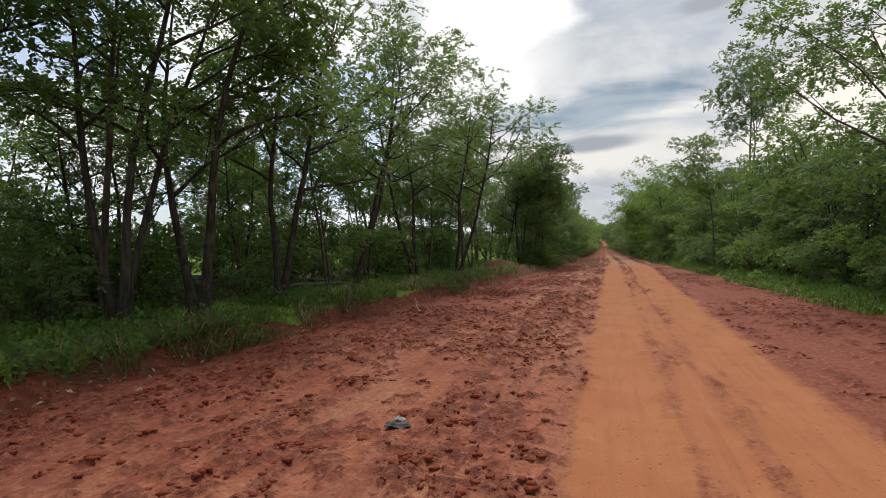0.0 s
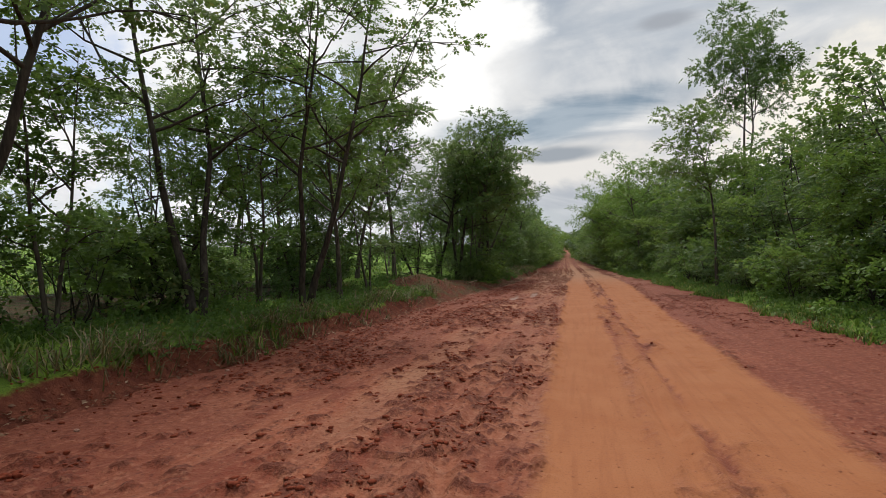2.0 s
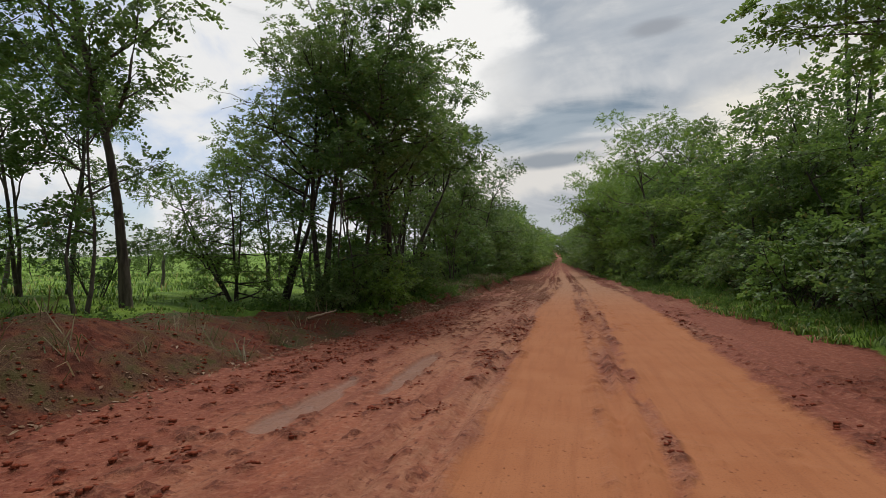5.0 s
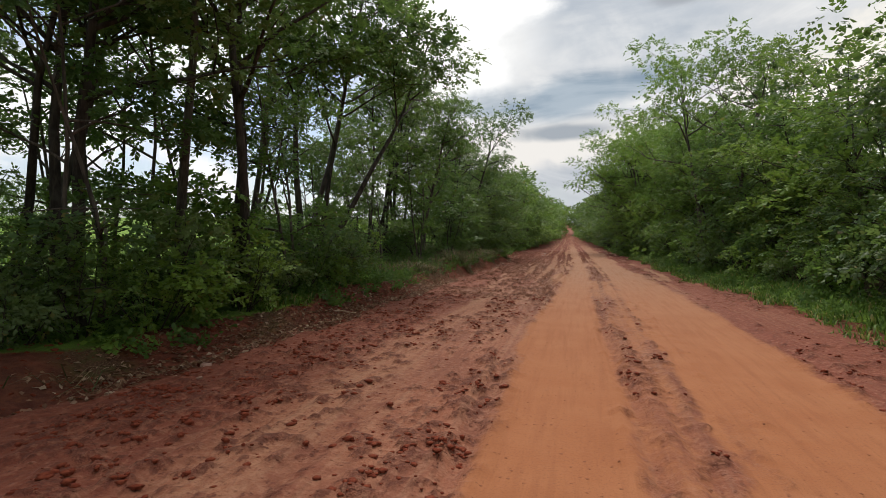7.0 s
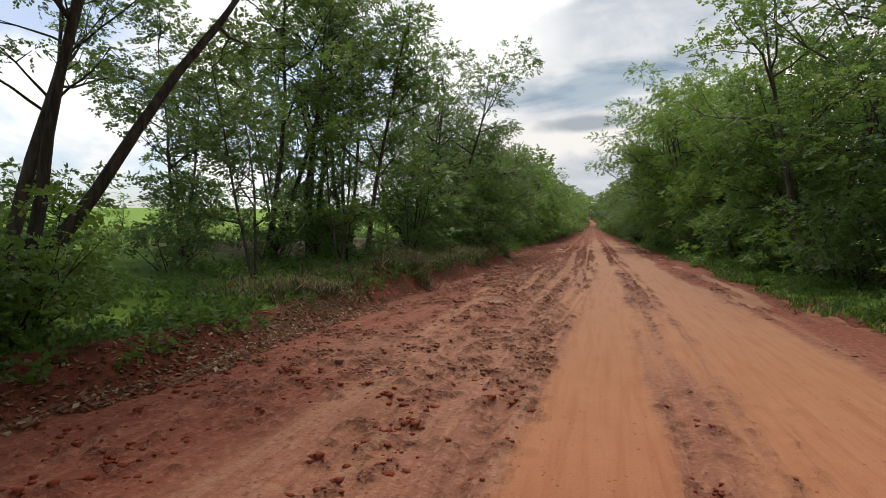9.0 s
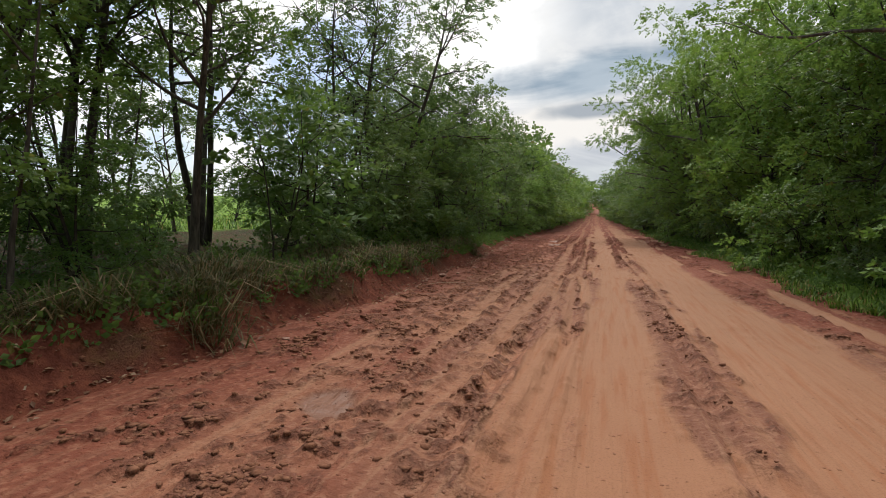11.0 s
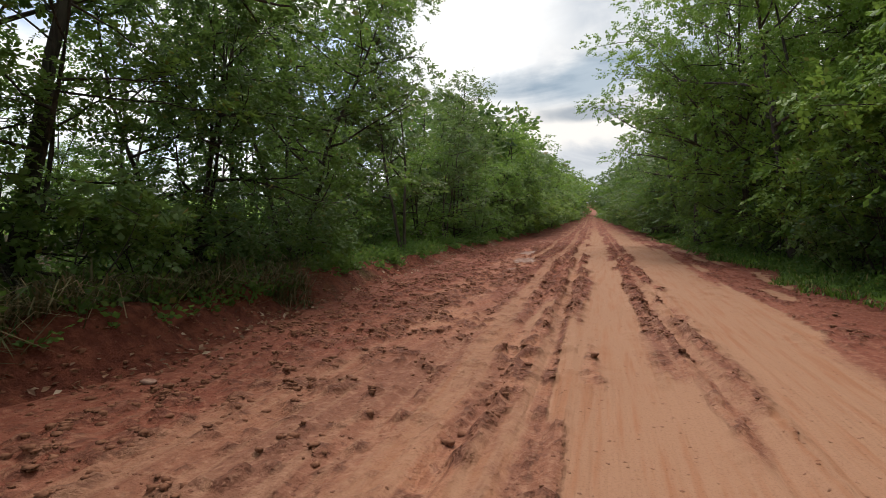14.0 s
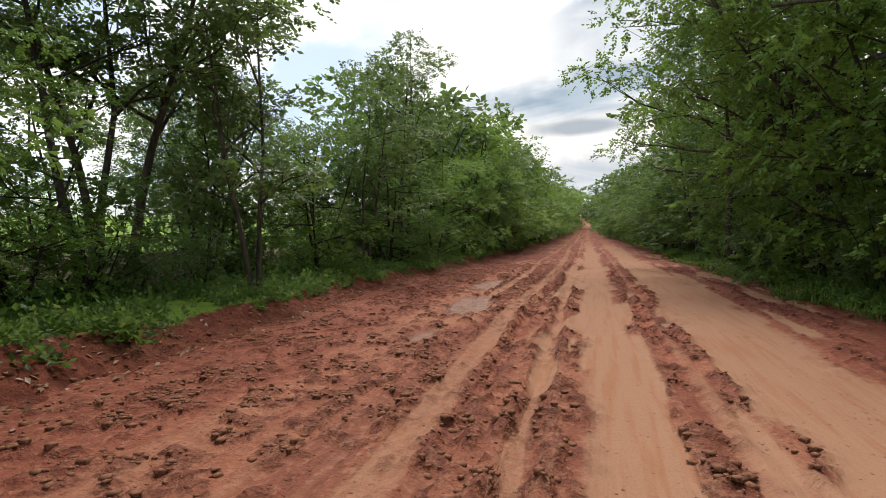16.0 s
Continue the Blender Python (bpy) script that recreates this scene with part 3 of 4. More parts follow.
def grow(rng, height, stems, spread, base, reach, limbs, twigs, leaf, lean=0.08, dense=0.35, trunk=0.13, pairs=5, droop=0.0, low=False, aim=None, flat=0.5, clumps=110, fine=True):
    """One tree: stems that part into limbs and boughs, with feathered twigs along them. Returns wood and leaves."""
    wood, seats = [], []
    for s in range(stems):
        a = rng.uniform(0, 2 * np.pi)
        out = spread if stems > 1 else lean
        way = unit(np.array([np.cos(a) * out, np.sin(a) * out, 1.0])) if aim is None or s else unit(np.array([*aim, 1.0]))
        h = height * rng.uniform(0.82, 1.0) if s else height
        line = bent(rng, (0.12 * np.cos(a) * (stems > 1), 0.12 * np.sin(a) * (stems > 1), -0.15), way, h * 0.93, 0.065 if stems > 1 else 0.042, 0.03, 10)
        r0 = trunk * rng.uniform(0.75, 1.0)
        wood.append(tube(line, np.linspace(r0, r0 * 0.14, 10) * np.r_[1.35, 1.08, np.ones(8)], 8))
        for k in range(limbs):
            s0 = base + (0.97 - base) * (k + rng.uniform(0, 1)) / limbs
            at = s0 * 9
            i = min(int(at), 8)
            root = line[i] + (line[i + 1] - line[i]) * (at - i)
            b = rng.uniform(0, 2 * np.pi)
            shape = reach * (0.5 + 0.5 * np.sin(np.pi * np.clip((s0 - base) / (1 - base) * 0.75 + 0.25, 0, 1))) * rng.uniform(0.65, 1.15)
            tilt = rng.uniform(-0.1, 0.55) if low else rng.uniform(0.25, 0.9)
            bough = bent(rng, root, unit(np.array([np.cos(b), np.sin(b), tilt])), shape, 0.13, 0.015 - droop * 0.05, 7)
            r1 = r0 * (1 - 0.8 * s0) * 0.55 + 0.008
            wood.append(tube(bough[::1 if fine else 3], np.linspace(r1, r1 * 0.22, 7)[::1 if fine else 3], 5 if fine else 3))
            seats.append((bough[3:], 1.0))
            for _ in range(3):
                j = rng.integers(2, 6)
                d = unit(unit(bough[j + 1] - bough[j]) + rng.normal(0, 0.55, 3) * (1, 1, flat))
                sub = bent(rng, bough[j], d, shape * rng.uniform(0.3, 0.55), 0.16, 0.0 - droop * 0.06, 5)
                if fine:
                    wood.append(tube(sub[::2], np.linspace(r1 * 0.45, 0.006, 3), 3))
                seats.append((sub[1:], 1.5))
        seats.append((line[7:], 1.0))
    # foliage hangs in pads: oblate clumps, leafy on top and round the rim, thin below
    weights = np.array([w * np.linalg.norm(l[-1] - l[0]) for l, w in seats])
    hearts, size = [], []
    for i in rng.choice(len(seats), clumps * 5, p=weights / weights.sum()):
        l = seats[i][0]
        t = (len(l) - 1.001) * rng.uniform(0, 1) ** 0.6
        k = int(t)
        p = l[k] + (l[k + 1] - l[k]) * (t - k)
        r = dense * rng.uniform(0.6, 1.3)
        if all(np.linalg.norm((p - q) * (1, 1, 1.5)) > 0.55 * (r + o) for q, o in zip(hearts, size)):
            hearts.append(p)
            size.append(r)
        if len(hearts) == clumps:
            break
    hearts, size = np.array(hearts), np.array(size)
    share = size**2 / (size**2).sum()
    own = rng.choice(len(hearts), twigs, p=share)
    n = unit(rng.normal(0, 1, (twigs, 3)))
    n[:, 2] = np.where(rng.uniform(0, 1, twigs) < 0.78, np.abs(n[:, 2]), -0.5 * np.abs(n[:, 2]))
    lobe = 1 + 0.22 * np.sin(5 * np.arctan2(n[:, 1], n[:, 0]) + own) + rng.normal(0, 0.10, twigs)
    off = n * (size[own] * lobe * rng.uniform(0.55, 1.0, twigs) ** 0.6)[:, None] * (1, 1, 0.58)
    base_p = hearts[own] + off
    out = base_p * (1, 1, 0)
    way_p = n * (0.85, 0.85, 0.45) + unit(out) * 0.3 + rng.normal(0, 0.35, (twigs, 3)) - np.array([0, 0, 0.15 + droop])
    base_p[:, 2] = np.maximum(base_p[:, 2], 0.12)
    long = leaf * pairs * rng.uniform(0.45, 0.8, twigs)
    return joined(wood), sprays(rng, base_p, way_p, long, leaf, pairs)


KINDS = {
    # tall open trees with several dark stems
    "tall_a": dict(height=10.5, stems=3, spread=0.17, base=0.36, reach=3.0, limbs=9, twigs=1650, leaf=0.11, dense=0.62, trunk=0.105, clumps=62, pairs=4),
    "tall_b": dict(height=10.0, stems=2, spread=0.15, base=0.36, reach=3.3, limbs=11, twigs=1600, leaf=0.11, dense=0.66, trunk=0.12, clumps=54, pairs=4),
    "tall_c": dict(height=10.5, stems=3, spread=0.16, base=0.50, reach=3.0, limbs=9, twigs=1650, leaf=0.11, dense=0.62, trunk=0.13, aim=(0.30, 0.15), clumps=60, pairs=4),
    # thinner crowns, with much sky between the boughs
    "tall_e": dict(height=10.5, stems=2, spread=0.2, base=0.40, reach=3.2, limbs=11, twigs=1000, leaf=0.105, dense=0.52, trunk=0.11, clumps=56, pairs=4),
    # high-crowned trees on bare stems
    "tall_d": dict(height=16.0, stems=2, spread=0.07, base=0.62, reach=3.3, limbs=9, twigs=2300, leaf=0.15, dense=0.9, trunk=0.16, clumps=38, pairs=4),
    "slim_c": dict(height=9.6, stems=1, spread=0.1, base=0.52, reach=2.1, limbs=13, twigs=1150, leaf=0.11, dense=0.62, trunk=0.10, clumps=34, pairs=4),
    # slim trees
    "slim_a": dict(height=8.6, stems=1, spread=0.1, base=0.34, reach=2.1, limbs=14, twigs=950, leaf=0.105, dense=0.52, trunk=0.10, clumps=42, pairs=4),
    "slim_b": dict(height=6.5, stems=2, spread=0.12, base=0.24, reach=1.5, limbs=7, twigs=720, leaf=0.10, dense=0.46, trunk=0.05, clumps=36, pairs=4),
    # leafy from the ground up
    "full_a": dict(height=8.0, stems=3, spread=0.24, base=0.06, reach=2.8, limbs=12, twigs=2400, leaf=0.11, dense=0.72, trunk=0.09, low=True, droop=0.1, clumps=74, flat=0.25, pairs=4),
    "full_b": dict(height=7.2, stems=4, spread=0.28, base=0.05, reach=2.5, limbs=9, twigs=2300, leaf=0.11, dense=0.70, trunk=0.08, low=True, droop=0.12, clumps=70, flat=0.25, pairs=4),
    "wide_a": dict(height=9.2, stems=2, spread=0.24, base=0.34, reach=4.4, limbs=11, twigs=2500, leaf=0.11, dense=0.85, trunk=0.14, droop=0.06, flat=0.2, clumps=58, pairs=4),
    "shrub_a": dict(height=2.5, stems=6, spread=0.5, base=0.10, reach=1.0, limbs=3, twigs=300, leaf=0.11, fine=False, dense=0.36, trunk=0.025, pairs=3, clumps=30),
    "shrub_b": dict(height=1.7, stems=6, spread=0.75, base=0.08, reach=0.8, limbs=2, twigs=280, leaf=0.105, fine=False, dense=0.34, trunk=0.02, pairs=3, droop=0.15, clumps=26),
    "sapling_a": dict(height=3.6, stems=3, spread=0.25, base=0.25, reach=1.2, limbs=5, twigs=230, leaf=0.19, fine=False, dense=0.40, trunk=0.03, pairs=2, clumps=30),
    # farther rows, with coarser leaves
    "mid_a": dict(height=8.6, stems=2, spread=0.24, base=0.06, reach=3.0, limbs=9, twigs=680, leaf=0.175, fine=False, dense=0.95, trunk=0.11, pairs=4, low=True, clumps=46),
    "mid_b": dict(height=7.6, stems=3, spread=0.28, base=0.05, reach=2.7, limbs=7, twigs=680, leaf=0.175, fine=False, dense=0.95, trunk=0.10, pairs=4, low=True, clumps=46),
    "far_a": dict(height=9.5, stems=2, spread=0.2, base=0.06, reach=3.4, limbs=6, twigs=300, leaf=0.42, fine=False, dense=1.25, trunk=0.15, pairs=2, low=True, clumps=34),
    "far_b": dict(height=8.0, stems=3, spread=0.3, base=0.05, reach=3.0, limbs=4, twigs=300, leaf=0.42, fine=False, dense=1.25, trunk=0.13, pairs=2, low=True, clumps=32),
}
LOOK = {
    "tall": ("tree", "tall open tree with dark forked trunks and feathery green leaves", "roadside trees"),
    "slim": ("slender_tree", "slender young tree with a thin trunk and sparse green leaves", "slender roadside trees"),
    "full": ("bushy_tree", "dense bushy tree leafy down to the ground", "bushy roadside trees"),
    "wide": ("spreading_tree", "spreading tree with layered feathery green crown over the verge", "spreading roadside trees"),
    "shrub": ("shrub", "leafy green shrub growing on the road verge", "verge shrubs"),
    "sapling": ("broadleaf_sapling", "young sapling with large pale green leaves on the bank", "broad-leaved saplings"),
    "mid": ("thicket_tree", "dense green tree standing deep in the thicket", "thicket trees"),
    "far": ("distant_tree", "dense green tree far down the road, or unseen behind the start", "distant trees"),
}
FIRST, GROWN = {}, {}


def first_tree(kind, leafy, bark, turn):
    """The first tree of a kind and leaf colour, with trunk and crown as its parts; two shapes of each kind are grown."""
    name, label, group = LOOK[kind.split("_")[0]]
    if (kind, turn) not in GROWN:
        (wv, wf), (lv, lf) = grow(np.random.default_rng(100 + 4 * list(KINDS).index(kind) + turn), **KINDS[kind])
        GROWN[kind, turn] = mesh_of("trunk", wv, wf), mesh_of("crown", lv, lf, False)
        for me in GROWN[kind, turn]:
            me.materials.append(bark)
    thing = tagged(new(name), label, name.split("_")[-1], group)
    for me, mat in zip(GROWN[kind, turn], (bark, leafy)):
        ob = new(me.name.split(".")[0], me)
        ob.parent = thing
        ob.material_slots[0].link = "OBJECT"
        ob.material_slots[0].material = mat
    return thing


def plant(kind, leafy, x, y, turn=None, scale=1.0, tall=1.0, sink=0.05):
    key = (kind, leafy.name)
    rng = random.Random(int(x * 100) * 7919 + int(y * 100))
    turn = rng.uniform(0, 360) if turn is None else turn
    z = float(land(np.array([x]), np.array([y]))[0]) - sink
    m = pose(x, y, z, rng.uniform(-2, 2), rng.uniform(-2, 2), turn) @ Matrix.Diagonal((scale, scale, scale * tall, 1))
    if key not in FIRST:
        bark = BARK_PALE if kind[:4] in ("slim", "wide") else BARK
        FIRST[key] = first_tree(kind, leafy, bark, (D, M, F, G).index(leafy) % 2)
        FIRST[key].matrix_basis = m
        return FIRST[key]
    ob = copy_thing(FIRST[key], m)
    ob.matrix_basis = m
    return ob


PLANT = random.Random(7)
D, M, F, G = LEAF_DARK, LEAF_MID, LEAF_FRESH, LEAF_GREY

# left of the road, from the start on
for kind, leafy, x, y, turn, s, t in (
    ("tall_a", D, -9.2, 8.7, 20, 1.05, 1.0), ("tall_c", D, -11.5, 6.4, 200, 1.0, 1.0), ("tall_b", M, -8.3, 12.6, 90, 0.9, 1.0),
    ("tall_e", G, -8.4, 17.0, 10, 0.98, 1.0), ("slim_b", M, -10.5, 14.3, 0, 1.2, 1.0), ("slim_b", M, -7.6, 14.4, 80, 1.0, 1.0),
    ("tall_e", G, -7.8, 22.0, 140, 1.0, 1.0), ("slim_b", M, -8.8, 19.6, 30, 1.1, 1.0), ("full_a", M, -11.5, 18.5, 0, 0.8, 1.0),
    ("slim_b", M, -8.4, 25.5, 130, 1.15, 1.0), ("tall_e", M, -6.9, 25.0, 310, 0.92, 1.0), ("slim_a", M, -7.6, 28.8, 50, 0.95, 1.0),
    ("slim_c", G, -9.0, 31.0, 300, 1.0, 1.0), ("slim_b", G, -8.0, 32.8, 20, 1.1, 1.0), ("slim_b", M, -10.4, 34.0, 77, 1.2, 1.0),
    ("slim_a", D, -11.4, 31.8, 0, 0.95, 1.0), ("slim_a", G, -9.75, 41.1, 35, 1.25, 1.18), ("slim_b", D, -9.4, 39.4, 200, 1.1, 1.0),
    ("slim_b", M, -12.6, 41.1, 100, 1.25, 1.0), ("slim_a", D, -13.4, 43.0, 100, 0.9, 1.0), ("slim_b", G, -14.5, 38.5, 10, 1.2, 1.0),
    ("tall_b", G, -7.4, 46.6, 60, 1.0, 1.02), ("slim_c", D, -6.4, 47.8, 0, 1.12, 1.0), ("slim_b", D, -6.2, 46.0, 0, 1.0, 1.0), ("slim_b", M, -5.6, 50.6, 60, 1.0, 1.0),
    ("tall_b", M, -5.9, 48.8, 200, 1.06, 1.0), ("tall_e", G, -9.0, 47.0, 0, 0.95, 1.0), ("full_b", M, -9.8, 45.6, 15, 0.7, 1.0), ("slim_b", D, -7.9, 49.6, 15, 1.2, 1.0), ("slim_b", M, -8.9, 49.0, 15, 1.2, 1.0),
    ("slim_c", D, -7.4, 51.3, 130, 1.05, 1.0), ("tall_c", D, -7.5, 54.7, 0, 1.0, 1.0), ("slim_c", D, -7.72, 54.78, 70, 1.2, 1.0), ("slim_b", G, -6.9, 59.6, 44, 0.9, 1.0), ("tall_e", G, -11.5, 57.5, 44, 0.85, 1.0), ("sapling_a", F, -6.3, 48.0, 44, 0.75, 1.0),
    ("slim_b", G, -10.0, 61.0, 0, 1.1, 1.0), ("slim_b", G, -12.0, 69.2, 0, 1.2, 1.0),
    ("full_b", M, -6.7, 63.4, 0, 0.40, 1.0), ("slim_a", M, -7.3, 66.2, 100, 0.95, 1.0), ("full_b", M, -7.0, 69.9, 10, 0.62, 1.0), ("sapling_a", M, -6.3, 67.4, 10, 1.0, 1.0),
    ("slim_b", M, -6.1, 61.9, 10, 0.9, 1.0), ("tall_a", M, -8.6, 65.0, 10, 0.95, 1.0), ("tall_c", G, -9.4, 69.0, 100, 0.9, 1.0),
    ("full_a", G, -6.8, 72.4, 200, 0.60, 1.0), ("full_b", M, -6.7, 75.4, 60, 0.66, 1.0), ("tall_e", G, -8.2, 72.6, 70, 0.92, 1.0),
    ("full_b", D, -6.4, 77.8, 160, 0.72, 1.0), ("full_a", M, -6.5, 81.2, 20, 0.78, 1.05),
    ("tall_e", G, -9.4, 83.4, 260, 0.9, 1.0), ("full_b", F, -7.6, 84.6, 20, 0.5, 1.0), ("slim_a", G, -9.9, 88.0, 40, 1.0, 1.0), ("tall_e", M, -8.2, 86.2, 140, 0.9, 1.0), ("slim_a", G, -9.5, 88.4, 140, 1.1, 1.0),
    ("slim_b", G, -6.4, 88.4, 20, 1.35, 1.0), ("slim_b", M, -8.6, 90.6, 20, 1.0, 1.0),
    ("slim_b", G, -6.9, 94.3, 220, 1.05, 1.0), ("full_b", M, -7.2, 97.6, 0, 0.7, 1.0), ("tall_a", G, -7.6, 100.4, 0, 0.88, 1.0),
    ("full_a", F, -7.0, 102.6, 0, 0.68, 1.0), ("full_b", F, -6.8, 106.5, 90, 0.75, 1.0), ("full_a", M, -6.8, 110.5, 30, 0.8, 1.0),
):
    plant(kind, leafy, x, y, turn, s, t)

# middle storey between them
for kind, leafy, x, y, turn, s, t in (
    ("tall_b", D, -8.7, 10.3, 30, 1.0, 1.0), ("full_a", D, -11.8, 10.6, 0, 0.8, 1.0), ("slim_c", D, -10.2, 9.2, 0, 1.0, 1.0), ("slim_b", G, -10.8, 49.6, 120, 1.1, 1.0),
    ("full_b", M, -9.8, 23.6, 75, 0.60, 1.0), ("full_b", D, -9.6, 29.6, 200, 0.58, 1.0),
    ("slim_a", M, -10.0, 36.2, 140, 1.02, 1.0), ("tall_e", G, -8.8, 62.6, 70, 0.95, 1.0), ("tall_b", D, -7.3, 75.6, 70, 1.0, 1.0),
    ("full_a", G, -9.6, 91.0, 10, 0.66, 1.0), ("full_b", F, -7.3, 92.6, 10, 0.60, 1.0),
    ("full_a", M, -13.4, 95.0, 10, 0.8, 1.0), ("full_b", M, -9.5, 98.0, 50, 0.8, 1.0),
):
    plant(kind, leafy, x, y, turn, s, t)

# right of the road: a closed green wall with emergent trees
for kind, leafy, x, y, turn, s, t in (
    ("wide_a", M, 8.6, 18.6, 0, 0.98, 1.0), ("full_a", F, 8.7, 19.4, 40, 0.72, 1.0), ("full_b", D, 8.2, 23.2, 70, 0.8, 1.0),
    ("full_a", D, 8.8, 26.6, 190, 0.75, 1.0), ("full_b", F, 8.5, 30.4, 10, 0.72, 1.0), ("full_b", D, 8.3, 34.0, 120, 0.66, 1.0),
    ("slim_c", M, 6.4, 40.3, 0, 1.0, 1.0), ("tall_d", D, 11.4, 54.6, 0, 1.0, 1.2), ("full_a", D, 8.5, 38.4, 250, 0.62, 1.0),
    ("full_b", F, 8.6, 43.4, 20, 0.72, 1.0), ("full_a", M, 8.3, 47.5, 140, 0.72, 1.0), ("full_b", D, 7.9, 51.5, 60, 0.76, 1.0),
    ("full_a", D, 8.3, 55.5, 200, 0.8, 1.0), ("wide_a", F, 8.9, 59.0, 100, 0.68, 1.0), ("full_b", M, 8.4, 62.6, 330, 0.8, 1.0),
    ("slim_c", G, 10.3, 70.0, 0, 1.2, 1.0), ("wide_a", F, 6.9, 70.5, 60, 1.12, 1.02), ("full_a", D, 8.2, 66.0, 20, 0.86, 1.0),
    ("full_b", M, 7.6, 72.6, 280, 0.98, 1.1), ("full_a", F, 7.6, 76.4, 90, 1.05, 1.2), ("wide_a", M, 8.6, 79.0, 150, 0.98, 1.0),
    ("full_b", F, 7.5, 80.6, 30, 1.2, 1.25), ("full_a", F, 7.4, 84.6, 300, 1.15, 1.25), ("wide_a", F, 7.6, 87.4, 200, 0.95, 1.0),
    ("full_b", F, 7.0, 89.4, 130, 1.28, 1.25), ("full_a", F, 7.0, 93.4, 10, 1.2, 1.25), ("wide_a", F, 5.0, 103.0, 140, 1.1, 1.05), ("wide_a", F, 6.2, 91.0, 70, 1.1, 1.12), ("wide_a", F, 5.7, 96.6, 10, 1.08, 1.1), ("full_b", M, 6.4, 97.4, 230, 1.28, 1.25),
    ("wide_a", G, 6.4, 102.0, 20, 0.95, 1.0), ("full_a", M, 7.0, 105.4, 75, 0.95, 1.0), ("full_b", F, 6.9, 109.4, 75, 0.98, 1.0),
):
    plant(kind, leafy, x, y, turn, s, t)

# second and third rows
for i in range(26):
    y = 6 + i * 4.1 + PLANT.uniform(-1, 1)
    if y > 28:
        plant("mid_a" if i % 2 else "mid_b", (D, F, M)[i % 3], 11.0 - 0.02 * y + PLANT.uniform(-0.8, 0.8), y, None, PLANT.uniform(0.9, 1.05) * (1.08 if y > 76 else 1.0))
    plant("mid_a" if i % 2 else "mid_b", (D, M)[i % 2], 15.5 + PLANT.uniform(-1.5, 1.5), y, None, PLANT.uniform(0.85, 1.1))
# the road goes on as a lane between high hedgerow trees
for i in range(34):
    y = 112 + i * 3.4 + i * i * 0.06
    for side in (-1, 1):
        edge = float((left_edge if side < 0 else right_edge)(np.array([y]))[0])
        for row in range(3):
            near = y < 150 and row == 0
            plant(("mid_a" if near else "far_a", "mid_b" if near else "far_b")[(i + row) % 2], (D, D, M, D, M, F)[(i * 3 + 2 * row + side) % 6], edge + side * (1.7 + 3.2 * row + PLANT.uniform(-0.5, 0.5)), y + PLANT.uniform(-1.4, 1.4), None, PLANT.uniform(0.92, 1.2) + 0.08 * row)
for i in range(24):
    y = 118 + i * 5
    for side in (-1, 1):
        edge = float((left_edge if side < 0 else right_edge)(np.array([y * 1.0]))[0])
        plant(("far_b", "mid_b")[y < 150], (D, M, F)[i % 3], edge + side * 0.7, y + 2.0 * side, None, PLANT.uniform(0.45, 0.65))
# where it meets the far slope the crowns close over it
for x, y, s in ((-9.2, 228, 1.15), (1.7, 230, 1.15), (-9.4, 238, 1.3), (2.0, 240, 1.3), (-8.2, 250, 1.2), (1.0, 252, 1.2), (-9.4, 262, 1.35), (1.8, 264, 1.35)):
    plant(("far_a", "far_b")[y % 2], (D, M)[int(y) % 4 // 2], x, y, None, s)
for i in range(13):
    x = -24 + i * 3.2
    plant(("far_b", "far_a")[i % 2], (M, D)[i % 2], x, 352 + PLANT.uniform(-5, 5), None, PLANT.uniform(0.9, 1.1))
# unseen trees added behind the start of the way to close in the light
for i in range(8):
    for side in (-1, 1):
        plant(("far_a", "far_b")[i % 2], D, side * (9.5 + PLANT.uniform(0, 3)), -3 - i * 5.0, None, PLANT.uniform(0.9, 1.1))
# trees and bushes beyond the open field
for i in range(34):
    a = radians(100 + 78 * (i + PLANT.random()) / 34)
    far = PLANT.uniform(75, 130)
    plant(("far_a", "far_b")[i % 2], (M, D, F)[i % 3], far * math.cos(a) - 8, 40 + far * math.sin(a), None, PLANT.uniform(0.45, 0.8))
for x, y, s in ((-19, 30, 0.5), (-22, 47, 0.45), (-27, 62, 0.5), (-20, 74, 0.55), (-30, 52, 0.5), (-17, 84, 0.6), (-24, 90, 0.6), (-18, 22, 0.6), (-17, 12, 0.8), (-24, 36, 0.5)):
    plant("mid_b", (M, F)[int(y) % 2], x, y, None, s)

# thin wood behind the left verge
for i in range(20):
    y = 4 + i * 1.55 + PLANT.uniform(-0.6, 0.6)
    if i % 3 == 2 and y > 18:
        continue
    plant(("slim_b", "slim_a", "mid_b")[i % 3], (D, M, G)[(i * 2) % 3], -12.6 - PLANT.uniform(0, 3.5), y, None, PLANT.uniform(0.7, 1.1) * (0.62 if i % 3 == 2 else 1))
    plant("shrub_a", (D, M)[i % 2], -11.0 - PLANT.uniform(0, 2.5), y, None, PLANT.uniform(0.7, 1.1))
for i in range(8):
    y = 63 + i * 4.6 + PLANT.uniform(-1, 1)
    plant("slim_b", (D, M, G)[i % 3], -10.5 - PLANT.uniform(0, 3), y, None, PLANT.uniform(0.9, 1.2))
for i in range(12):
    y = 44.5 + i * 0.85 + PLANT.uniform(-0.3, 0.3)
    plant(("shrub_b", "shrub_a")[i % 2], (G, M, F)[i % 3], float(left_edge(np.array([y]))[0]) - PLANT.uniform(1.2, 2.1), y, None, PLANT.uniform(0.6, 0.85))
